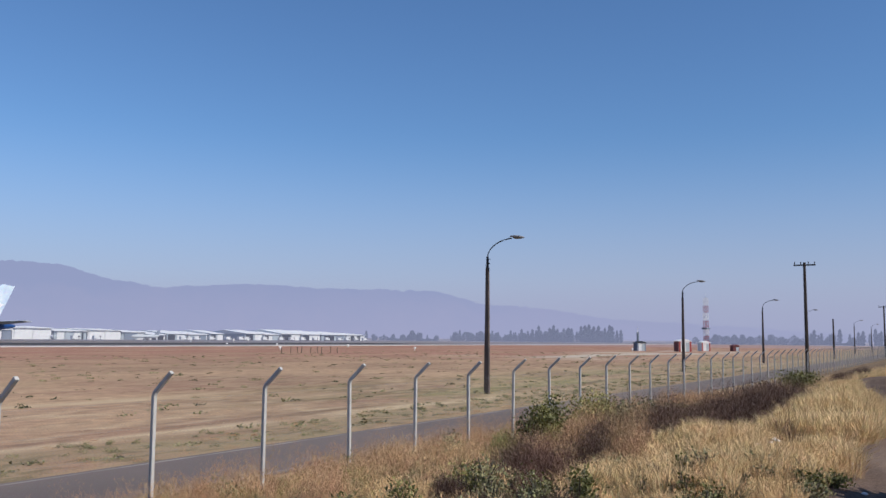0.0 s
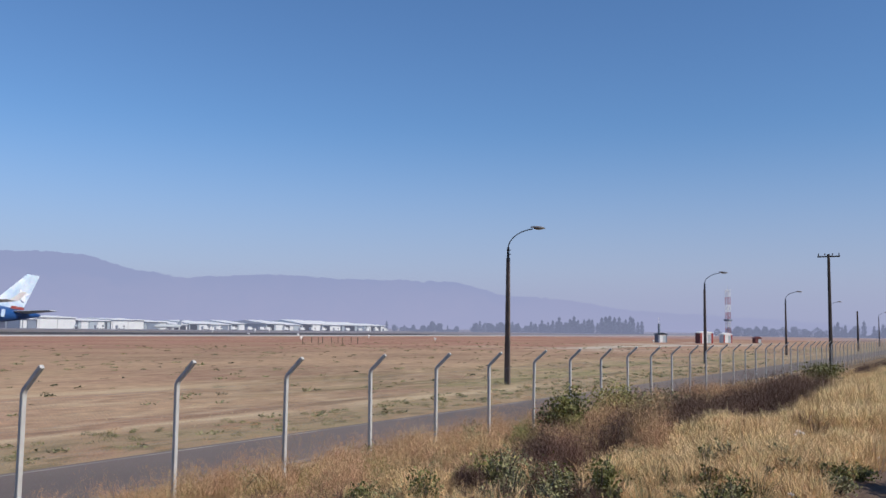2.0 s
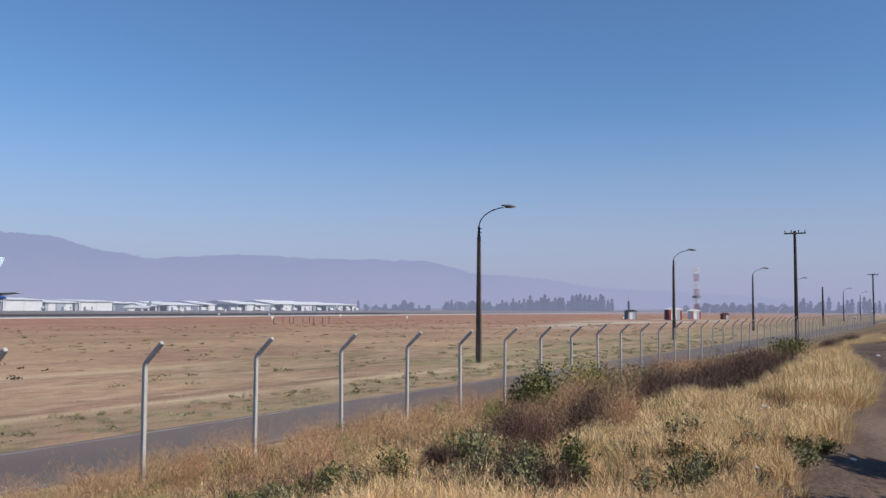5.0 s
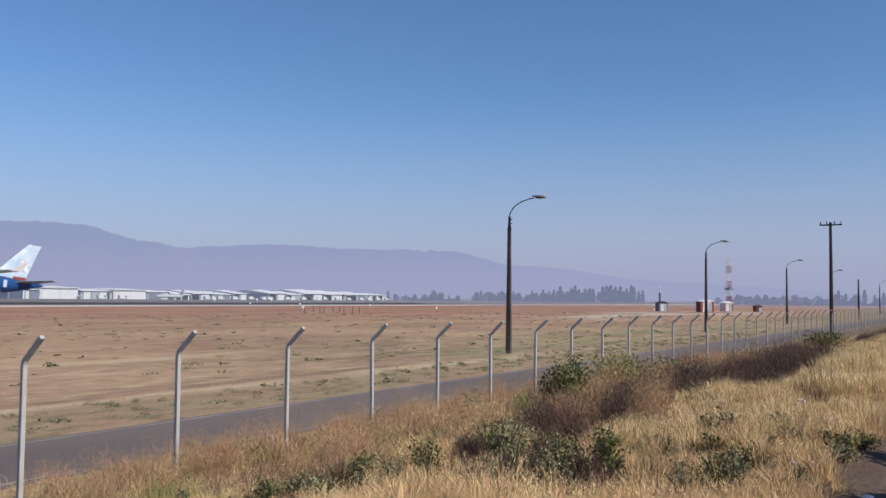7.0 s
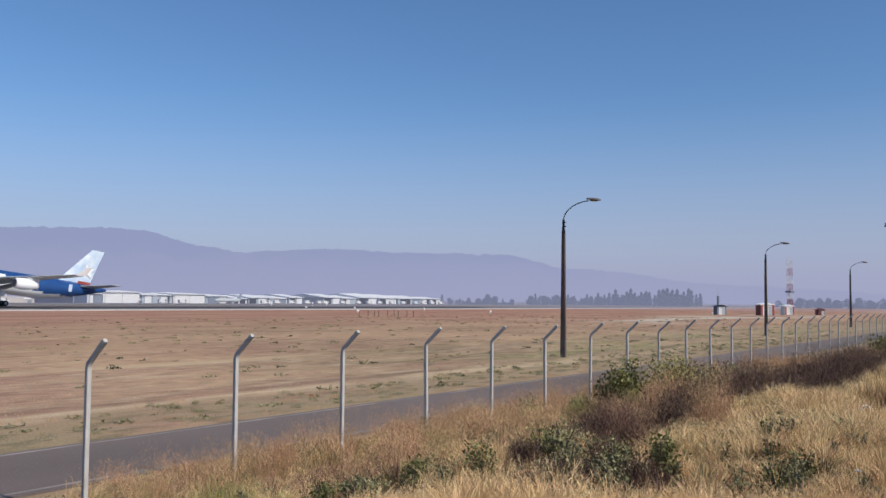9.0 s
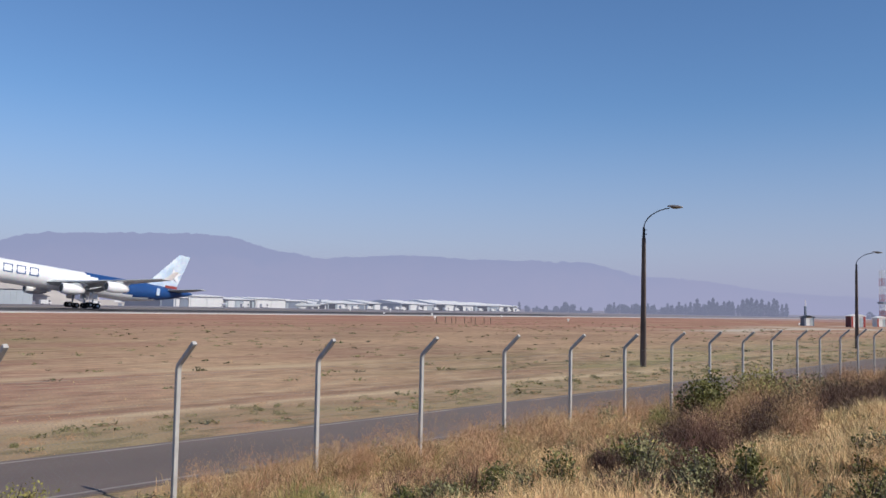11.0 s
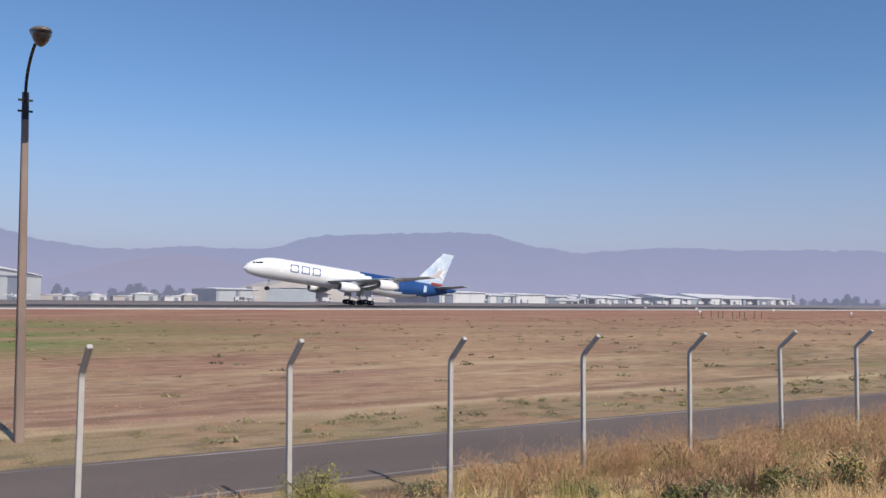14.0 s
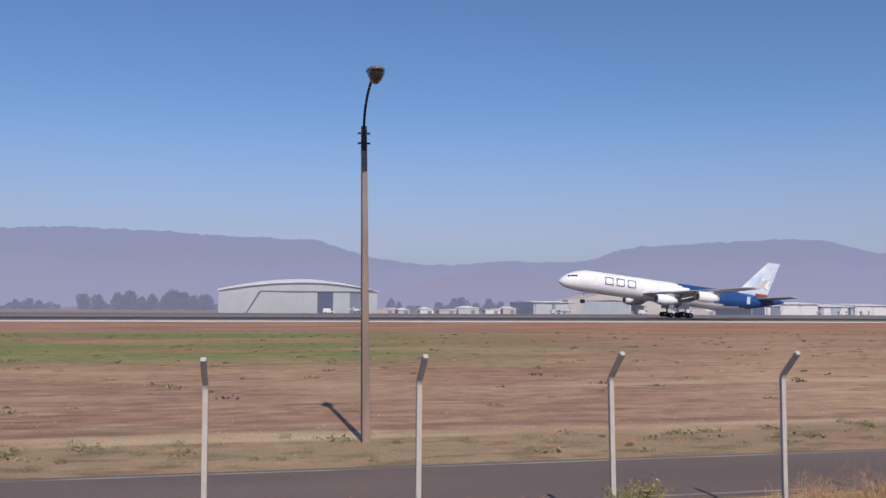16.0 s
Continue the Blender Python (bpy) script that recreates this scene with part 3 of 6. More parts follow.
def street_lamp(m, tall=7.8, rise=1.05, irons=5, wood=POLE_SHADED, bowl=0.09):
    lamp = thing("street_lamp", "tall weathered concrete lamp post with curved arm beside the road", "street lamp", m, "street lamps along the road")
    part("pole", flat_pole(0.185, 0.34, 0.125, 0.20, -0.3, tall - 0.55), wood, lamp)
    bm = tube(bmesh.new(), [(0, 0, tall - 0.62), (0, 0, tall + 0.05)], [0.075, 0.07], 10)
    part("sleeve", bm, IRON, lamp, "dark iron sleeve")
    for z in (tall - 0.12, tall - 0.36):
        bm = box((0.30, 0.045, 0.045), (0, 0, z), 0.01)
        add_box(bm, (0.045, 0.26, 0.045), (0, -0.05, z + 0.004), 0.01)
        part("bracket", bm, IRON, lamp)
    for q in range(irons):
        part("step_iron", tube(bmesh.new(), [(-0.07, 0, tall - 0.5 - 0.27 * q), (-0.25, 0, tall - 0.46 - 0.27 * q)], 0.018, 5), IRON, lamp)
    pts = [(0, 0, tall)]
    for q in range(1, 10):
        a = q / 9 * math.pi / 2 * 0.93
        pts.append((0, -1.75 * (1 - math.cos(a)), tall + rise * math.sin(a)))
    part("arm", tube(bmesh.new(), pts, 0.032, 8), IRON, lamp, "curved steel arm")
    y, z = pts[-1][1], pts[-1][2]
    bm = bmesh.new()
    bmesh.ops.create_uvsphere(bm, u_segments=14, v_segments=8, radius=1)
    for v in bm.verts:
        v.co.z = max(v.co.z, -0.25)
    bmesh.ops.transform(bm, matrix=Matrix.Translation((0, y - 0.32, z + 0.05)) @ Matrix.Rotation(radians(7), 4, "X") @ Matrix.Diagonal((0.205, 0.48, 0.10, 1)), verts=bm.verts)
    head = part("lamp_head", bm, LAMP_SHELL, lamp, "weathered cobra-head housing", smooth=True)
    bm = bmesh.new()
    bmesh.ops.create_uvsphere(bm, u_segments=14, v_segments=10, radius=1)
    for v in bm.verts:
        v.co.z = min(v.co.z, 0.1)
        v.co.x *= 1 - 0.25 * max(0, -v.co.z) ** 2
    bmesh.ops.transform(bm, matrix=Matrix.Translation((0, y - 0.40, z + 0.025)) @ Matrix.Diagonal((0.19, 0.34, bowl, 1)), verts=bm.verts)
    part("lens", bm, LENS, head, "dark cloudy bowl lens", smooth=True)
    return lamp


LAMPS = [(2.68, 20.65), (45.1, 23.3), (89.5, 23.95), (134.0, 24.3), (178.0, 24.6), (266.0, 24.3), (322.0, 24.3)]
street_lamp(pose(*LAMPS[0], 0, 0, -0.9, 0), 7.42, 0.86, 0, POLE, 0.29)
street_lamp(pose(*LAMPS[1], 0))
first = street_lamp(pose(*LAMPS[2], 0, 0, 0.2, 0), 8.0, 1.05)
for (x, y), lean in zip(LAMPS[3:], (0.3, -0.2, 0.5, 0.0)):
    copy_thing(first, pose(x, y, 0, 0, lean, 0))


def utility_pole(m, tall, arm):
    ob = thing("utility_pole", "dark timber utility pole with a crossarm" if arm else "plain dark timber pole beside the road", "utility pole", m, "poles beside the road")
    part("pole", tube(bmesh.new(), [(0, 0, -0.3), (0, 0, tall * 0.5), (0, 0, tall)], [0.20, 0.165, 0.13], 8), POLE_DARK, ob)
    if arm:
        part("crossarm", box((0.12, 2.1, 0.14), (0.12, 0, tall - 0.25), 0.01), POLE_DARK, ob)
        for y in (-0.95, -0.35, 0.35, 0.95):
            bm = tube(bmesh.new(), [(0.12, y, tall - 0.18), (0.12, y, tall - 0.10), (0.12, y, tall + 0.02), (0.12, y, tall + 0.10)], [0.025, 0.05, 0.055, 0.03], 8)
            part("insulator", bm, LENS, ob, "glazed insulator")
    return ob


utility_pole(pose(95.0, 13.05, 0), 11.1, True)
utility_pole(pose(212.0, 13.4, 0), 11.0, True)
utility_pole(pose(180.0, 20.0, 0), 7.4, False)
utility_pole(pose(300.0, 19.0, 0), 8.0, False)


# ---- huts and mast by the runway ----
def hut(m, size, wall, roof, label, stripe=None, side=None):
    w, d, h = size
    ob = thing("equipment_hut", label, "hut", m, "equipment huts on the airfield")
    part("wall_box", box((w, d, h), (0, 0, h / 2), 0.03), wall, ob)
    bm = prism([(-w / 2 - 0.2, h + 0.004), (w / 2 + 0.2, h + 0.004), (w / 2 + 0.2, h + 0.12), (0, h + 0.55), (-w / 2 - 0.2, h + 0.12)], d + 0.4)
    part("roof", bm, roof, ob, m=Matrix.Translation((0, -d / 2 - 0.2, 0)))
    part("door", box((0.9, 0.06, h * 0.85), (w * 0.2, -d / 2 - 0.03, h * 0.425), 0.01), SHEET, ob)
    if stripe:
        n = 7
        for q in range(0, n, 6):
            part("panel", box((w / n, 0.05, h * 0.96), (-w / 2 + (q + 0.5) * w / n, -d / 2 - 0.062, h * 0.49)), stripe, ob)
        part("side_panel", box((0.05, d * 0.94, h * 0.96), (-w / 2 - 0.03, 0, h * 0.49)), side or stripe, ob)
    return ob


def pole_antenna(m, tall):
    ob = thing("antenna", "slim antenna rod on a dark post beside a hut", "antenna", m)
    part("post", tube(bmesh.new(), [(0, 0, -0.2), (0, 0, tall * 0.75)], 0.35, 6), SLATE, ob)
    part("rod", tube(bmesh.new(), [(0, 0, tall * 0.75), (0, 0, tall)], 0.08, 6), WHITE, ob)
    return ob


hut(pose(*bearing(72.35, 262), 0, 0, 0, -48), (2.6, 2.6, 2.3), WHITE, DARK, "small white equipment hut with a dark roof", SLATE)
pole_antenna(pose(*bearing(72.25, 266), 0), 7.2)
hut(pose(*bearing(74.97, 258), 0, 0, 0, -48), (3.8, 3.0, 2.9), WHITE, ROOF, "white equipment hut with dark red panels and a pale roof", RED, DARK_RED)
hut(pose(*bearing(76.25, 282), 0, 0, 0, -48), (2.8, 2.6, 2.5), WHITE, ROOF, "white hut with red panels at the foot of the mast", RED, WHITE)
hut(pose(*bearing(78.06, 285), 0, 0, 0, -48), (2.0, 1.8, 1.5), DARK_RED, DARK_RED, "small dark red equipment hut")


def lattice_mast(m, tall, wide):
    ob = thing("lattice_mast", "red and white lattice radio mast with a platform", "mast", m)
    bands = 7
    for b in range(bands):
        z0, z1 = tall * b / bands, tall * (b + 1) / bands
        bm = bmesh.new()
        for sx, sy in ((-1, -1), (1, -1), (1, 1), (-1, 1)):
            tube(bm, [(sx * wide / 2, sy * wide / 2, z0), (sx * wide / 2, sy * wide / 2, z1)], 0.06, 5)
        for q in range(2):
            a, c = z0 + (z1 - z0) * q / 2, z0 + (z1 - z0) * (q + 1) / 2
            for s in (-1, 1):
                tube(bm, [(-wide / 2, s * wide / 2, a), (wide / 2, s * wide / 2, c)], 0.04, 4)
                tube(bm, [(s * wide / 2, wide / 2, a), (s * wide / 2, -wide / 2, c)], 0.04, 4)
                tube(bm, [(-wide / 2, s * wide / 2, c), (wide / 2, s * wide / 2, a)], 0.04, 4)
        part("section", bm, RED if b % 2 else WHITE, ob, "red band" if b % 2 else "white band")
    part("platform", box((1.9, 1.9, 0.5), (0, 0, tall * 0.42), 0.05), SLATE, ob)
    part("aerial", tube(bmesh.new(), [(0, 0, tall), (0, 0, tall + 1.4)], 0.05, 5), WHITE, ob)
    return ob


lattice_mast(pose(*bearing(76.4, 288), 0, 0, 0, -20), 16.5, 1.1)


# ---- hangars and terminal along the far side ----
FRONT = 430.0


def ribbed(w, d, h, m=None):
    """A sheet-metal box with upright ribs on its front."""
    bm = box((w, d, h), (0, d / 2, h / 2))
    for q in range(int(w / 3.0)):
        add_box(bm, (0.25, 0.12, h - 0.1), (-w / 2 + 1.5 + q * 3.0, -0.06, h / 2))
    return bm


def great_hangar():
    ob = thing("hangar", "great white hangar with a low curved roof and half-open doors", "hangar", pose(27, FRONT, 0))
    w, d = 76.0, 62.0
    arch = [(-w / 2 + w * q / 20, 10.9 + 4.1 * (1 - ((q - 11) / 11) ** 2 if q <= 11 else 1 - ((q - 11) / 9.0) ** 2)) for q in range(21)]
    part("body", prism([(-w / 2, 0), (w / 2, 0)] + arch[::-1], d), HANGAR, ob)
    bm = bmesh.new()
    rows = []
    for y, lift in ((-1.2, 0.02), (-1.2, 0.4), (24, 2.4), (d + 0.8, 0.4), (d + 0.8, 0.02)):
        rows.append([bm.verts.new((x * (1.012 if lift > 0.1 else 1.0), y, z + lift * (0.55 + 0.45 * math.sin(math.pi * min(1, max(0, (x + w / 2) / w)))))) for x, z in arch])
    for a, b in zip(rows, rows[1:] + rows[:1]):
        for q in range(len(arch) - 1):
            bm.faces.new((a[q], a[q + 1], b[q + 1], b[q]))
    for q in (0, len(arch) - 1):
        bm.faces.new([r[q] for r in rows])
    bmesh.ops.recalc_face_normals(bm, faces=bm.faces[:])
    part("roof", bm, ROOF, ob, "pale curved sheet roof")
    part("door_header", box((57, 0.9, 0.55), (9.6, -0.5, 10.75), 0.03), SLATE, ob, "dark steel door header")
    bm = tube(bmesh.new(), [(-25.2, -0.5, 0), (-18.9, -0.5, 10.5)], 0.35, 4)
    part("brace", bm, SLATE, ob, "dark diagonal brace")
    part("side_panel", prism([(-25.0, 0), (-38.0, 0), (-38.0, 10.6), (-19.0, 10.6)], 0.3), HANGAR, ob, m=Matrix.Translation((0, -0.34, 0)))
    # open bays are closed panels with the shade inside as dark colour
    for x0, x1, mat, back_ in ((-18.6, -8, HANGAR, 0), (-8, 2.0, HANGAR, 0.15), (2.0, 8.4, HANGAR, 0), (8.6, 16.2, BAY_SHADE, 0.3), (16.3, 24.2, HANGAR, 0), (24.3, 31, SLATE, 0.3), (31, 37.9, HANGAR, 0)):
        ww = x1 - x0 - 0.12
        bm = box((ww, 0.4, 10.3), ((x0 + x1) / 2, -0.35 + back_, 5.15), 0.04)
        if mat is HANGAR:
            for q in range(1, int(ww / 1.6)):
                add_box(bm, (0.12, 0.08, 10.1), (x0 + 0.06 + q * 1.6, -0.58 + back_, 5.15))
        part("sliding_door" if mat is HANGAR else "opening", bm, mat, ob, "" if mat is HANGAR else "panel painted in the dark blue shade of an open bay")
    return ob


great_hangar()


def flat_hangar(x0, x1, h, wall, label, doors=(), roof=None, d=40.0, lift=0.9, wallshare=0.66):
    """A long building with eaves along its front, a pale roof that rises behind them and door bays given as (start, end, material)."""
    w, eave = x1 - x0, h * wallshare
    ob = thing("hangar", label, "hangar", pose((x0 + x1) / 2, FRONT, 0), "hangars along the apron")
    part("body", ribbed(w, d, eave), wall, ob)
    top = h + 0.25 * lift
    bm = prism([(-1.2, eave + 0.01), (d + 1.2, eave + 0.01), (d + 1.2, eave + 0.25), (d * 0.5, top), (-1.2, eave + 0.25)], w + 0.8)
    bmesh.ops.transform(bm, matrix=Matrix.Translation((w / 2 + 0.4, 0, 0)) @ Matrix.Rotation(radians(90), 4, "Z"), verts=bm.verts)
    for q in range(int(w / 5)):
        add_box(bm, (0.18, 0.5, 0.12), (-w / 2 + 2.5 + q * 5.0, d * 0.5, top + 0.02))
    part("roof", bm, roof or ROOF, ob, "pale sheet roof")
    for a, b, mat in doors:
        part("bay_door", box(((b - a) * w - 0.2, 0.3, eave * 0.86), ((a + b) / 2 * w - w / 2, -0.22, eave * 0.43), 0.03), mat, ob)
    return ob


flat_hangar(145.7, 167.2, 6.9, SHEET, "low grey hangar with tall sliding doors", [(0.05, 0.45, HANGAR), (0.47, 0.53, SLATE), (0.55, 0.95, HANGAR)], wallshare=0.9)
# slate wall and blue bay hold the shade of this open front
flat_hangar(270, 287.5, 6.0, SLATE, "grey-blue open hangar under a pale roof", [(0.05, 0.5, BAY_SHADE), (0.55, 0.68, WHITE), (0.7, 0.98, SLATE)], wallshare=0.85)
flat_hangar(288, 311.3, 7.2, WHITE, "long white hangar with a blank front", [(0.04, 0.5, WHITE), (0.51, 0.96, WHITE)], wallshare=0.86)
flat_hangar(313, 334, 6.0, SHEET, "low shaded hangar under a thin pale roof", [(0.08, 0.3, WHITE), (0.33, 0.55, SHEET), (0.6, 0.8, WHITE), (0.84, 0.9, DARK)], wallshare=0.8)
flat_hangar(334.8, 358, 6.5, WHITE, "white hangar with plain sheet walls", [(0.03, 0.47, WHITE), (0.5, 0.97, WHITE)], wallshare=0.85)
flat_hangar(358.6, 376, 5.8, SHEET, "grey hangar with pale door frames", [(0.1, 0.55, SLATE), (0.65, 0.92, WHITE)], wallshare=0.8)
flat_hangar(380, 392, 5.4, WHITE, "white terminal wing with a pale roof", [(0.1, 0.4, GLASS), (0.5, 0.9, GLASS)], wallshare=0.6)
flat_hangar(393.5, 410, 6.0, SHEET, "terminal wing with glazed bays", [(0.05, 0.4, GLASS), (0.5, 0.9, WHITE)])
flat_hangar(411.5, 428, 5.6, WHITE, "white terminal block with glazed front", [(0.1, 0.45, SHEET), (0.55, 0.95, SLATE)])
flat_hangar(430, 443, 6.6, SHEET, "terminal block under a white roof", [(0.1, 0.45, GLASS), (0.55, 0.95, WHITE)])
flat_hangar(464, 482, 7.2, SHEET, "blue-grey terminal hall with a pitched pale roof", [(0.05, 0.45, GLASS), (0.55, 0.95, WHITE)], lift=1.0, wallshare=0.66)
flat_hangar(483.5, 500, 6.4, WHITE, "white terminal hall with a pitched pale roof", [(0.05, 0.3, GLASS), (0.55, 0.95, SHEET)], lift=1.0, wallshare=0.66)
flat_hangar(502, 524, 8.0, SHEET, "terminal hall with a light roof and glazed band", [(0.04, 0.5, GLASS), (0.55, 0.96, WHITE)], lift=1.2, wallshare=0.62)
flat_hangar(526, 548, 7.6, WHITE, "terminal hall with a light roof and white front", [(0.04, 0.4, GLASS)], lift=1.2, wallshare=0.62)
flat_hangar(550, 582, 7.0, SHEET, "shaded terminal pier under a pitched roof", [(0.1, 0.5, GLASS), (0.6, 0.9, SLATE)], lift=1.0, wallshare=0.66)
flat_hangar(583.5, 608, 6.2, WHITE, "white end block of the terminal", [(0.2, 0.4, DARK), (0.55, 0.75, DARK)], lift=1.0, wallshare=0.75)


def tail_fin(x, y, mat, label):
    """A parked airliner seen far off: fuselage, fin and wing."""
    ob = thing("parked_airliner", label, "airliner", pose(x, y, 0.25) @ Matrix.Scale(0.62, 4), "parked aircraft")
    part("fuselage", tube(bmesh.new(), [(-16, 0, 3.2), (-13, 0, 3.3), (10, 0, 3.3), (16, 0, 3.9), (18, 0, 4.2)], [0.4, 1.7, 1.8, 0.9, 0.3], 12), HANGAR, ob, smooth=True)
    part("fin", prism([(11.5, 4.6), (17.0, 4.6), (18.6, 9.4), (16.2, 9.4)], 0.3), mat, ob)
    part("wing", box((4.5, 30, 0.4), (0, 0, 2.6), 0.08), LIVERY_GREY, ob)
    for wx, wy in ((-12, 0), (1, 2.5), (1, -2.5)):
        part("wheel", tube(bmesh.new(), [(wx, wy - 0.3, 0.5), (wx, wy + 0.3, 0.5)], 0.5, 10), TYRE, ob)
        part("leg", tube(bmesh.new(), [(wx, wy, 0.5), (wx, wy * 0.8, 2.4)], 0.15, 6), LIVERY_GREY, ob)


tail_fin(362, 414, SLATE, "small grey-white parked airliner with a dark fin")


def arched_hangar():
    ob = thing("hangar", "sand-coloured arched hangar with a sweeping shell roof", "hangar", pose(186, FRONT, 0))
    part("front_wall", ribbed(30, 30, 6.9), SHEET, ob, m=Matrix.Translation((-1, 0.5, 0)))
    top = [(-2, 11.3), (12, 11.3), (18, 9.8), (25, 7.3), (32, 4.4), (39, 1.8), (42, 0)]
    low = [(36, 0), (29, 2.2), (22, 4.4), (14, 6.8), (4, 7.6), (-18, 7.0)]
    part("shell_roof", prism(top + low, 34), TAN, ob, "sandy shell roof")
    part("roof_edge", prism([(-2.2, 11.3), (12, 11.3), (12, 11.7), (-2.2, 11.7)], 34.6), ROOF, ob, m=Matrix.Translation((0, -0.3, 0)))
    part("buttress", prism([(-21, 0), (-15.5, 0), (-13, 7.9), (-22, 7.9)], 8), TAN, ob, m=Matrix.Translation((0, -0.6, 0)))
    part("lean_to", prism([(20, 0), (37, 0), (34, 2.8), (24, 4.0), (20, 4.0)], 12), TAN, ob, m=Matrix.Translation((0, -2.0, 0)))
    return ob


arched_hangar()


def control_tower():
    ob = thing("control_tower", "small control tower with a glazed cab on a low block", "tower", pose(235, FRONT, 0))
    part("block", box((16, 12, 3.2), (0, 6, 1.6), 0.05), TAN, ob)
    part("shaft", box((4, 4, 6.6), (-0.5, 6, 3.3), 0.05), TAN, ob)
    bm = bmesh.new()
    bmesh.ops.create_cone(bm, segments=8, radius1=2.4, radius2=3.0, depth=1.5, cap_ends=True)
    part("cab", bm, GLASS, ob, "dark glazed cab", m=Matrix.Translation((-0.5, 6, 7.3)))
    part("cab_roof", box((6, 6, 0.3), (-0.5, 6, 8.25), 0.08), ROOF, ob)
    return ob


control_tower()
sign = thing("sign_board", "large blank white sign board on a post", "sign", pose(269.5, FRONT - 12, 0))
part("board", box((7.2, 0.4, 2.0), (0, 0, 6.2), 0.04), WHITE, sign)
part("post", box((0.8, 0.5, 5.3), (1.5, 0.0, 2.62), 0.03), WHITE, sign)


# low houses and sheds between the hangars
def shed(x, w, h, wall, label):
    ob = thing("shed", label, "shed", pose(x, FRONT + 10, 0), "sheds beyond the runway")
    part("wall_box", box((w, 8, h), (0, 4, h / 2), 0.04), wall, ob)
    part("roof", prism([(-w / 2 - 0.3, h + 0.01), (w / 2 + 0.3, h + 0.01), (w * 0.5 * (1 if int(x) % 2 else -0.2), h + (0.5 if int(x) % 2 else 1.1))], 8.8), ROOF, ob, m=Matrix.Translation((0, -0.4, 0)))
    part("door", box((2.0, 0.2, h * 0.7), (w * 0.2, -0.12, h * 0.35)), SLATE, ob)


for x, w, h, wall, label in ((71, 9, 2.6, TAN, "low sandy shed with a pale roof"), (80, 6, 2.0, HANGAR, "small white shed with pale roof"), (92, 7, 2.4, WHITE, "small white shed with pale roof"), (103, 9, 2.2, TAN, "low sandy shed with a pale roof"),
                             (114, 11, 3.2, HANGAR, "pale shed with a pitched roof"), (127, 8, 2.4, WHITE, "small white shed with pale roof"), (136, 7, 3.0, TAN, "low sandy shed with a pale roof"), (221, 7, 2.6, WHITE, "small white shed with pale roof"), (250, 9, 2.0, TAN, "low sandy shed with a pale roof")):
    shed(x, w, h, wall, label)


# ---- parked vehicles and small aircraft on the apron ----
def van(x, y, label, mat):
    ob = thing("van", label, "van", pose(x, y, 0.25), "vehicles on the apron")
    part("body", prism([(-2.6, 0.4), (2.4, 0.4), (2.6, 1.2), (1.9, 2.3), (-2.4, 2.35), (-2.6, 2.0)], 2.0), mat, ob)
    part("window", prism([(1.0, 1.3), (2.35, 1.3), (1.8, 2.15), (1.0, 2.15)], 2.04), GLASS, ob, m=Matrix.Translation((0, -0.02, 0)))
    for sx in (-1.6, 1.6):
        for sy in (0.1, 1.9):
            part("wheel", tube(bmesh.new(), [(sx, sy - 0.12, 0.38), (sx, sy + 0.12, 0.38)], 0.38, 10), TYRE, ob)


def light_aircraft(x, y, turn, label="small white propeller aircraft parked on the apron"):
    ob = thing("light_aircraft", label, "aircraft", pose(x, y, 0.25, 0, 0, turn), "parked aircraft")
    part("fuselage", tube(bmesh.new(), [(-4.2, 0, 1.5), (-1, 0, 1.5), (1.2, 0, 1.5), (3.2, 0, 1.3), (3.9, 0, 1.25)], [0.15, 0.6, 0.75, 0.5, 0.2], 10), LIVERY_WHITE, ob, smooth=True)
    part("wing", box((1.6, 11, 0.18), (0.8, 0, 2.2), 0.05), LIVERY_WHITE, ob)
    part("fin", prism([(-4.3, 1.5), (-3.2, 1.5), (-3.8, 3.0), (-4.5, 3.0)], 0.12), LIVERY_WHITE, ob)
    part("tailplane", box((0.9, 3.4, 0.1), (-3.9, 0, 1.7), 0.02), LIVERY_WHITE, ob)
    for sx, sy in ((2.6, 0), (0.2, 1.1), (0.2, -1.1)):
        part("wheel", tube(bmesh.new(), [(sx, sy - 0.1, 0.3), (sx, sy + 0.1, 0.3)], 0.3, 8), TYRE, ob)
        part("strut", tube(bmesh.new(), [(sx, sy, 0.3), (sx, sy * 0.4, 1.2)], 0.06, 5), IRON, ob)


van(40.0, 418, "white van parked before an open hangar bay", WHITE)
light_aircraft(53, 414, 60)
light_aircraft(158, 415, 100)
light_aircraft(300, 414, 60)
for x in (153, 200, 225, 317, 331, 395, 406, 419, 434, 446, 452, 470, 487, 499, 511, 526, 540, 556, 566, 578, 590):
    van(x, 416, "white service van on the apron", WHITE)


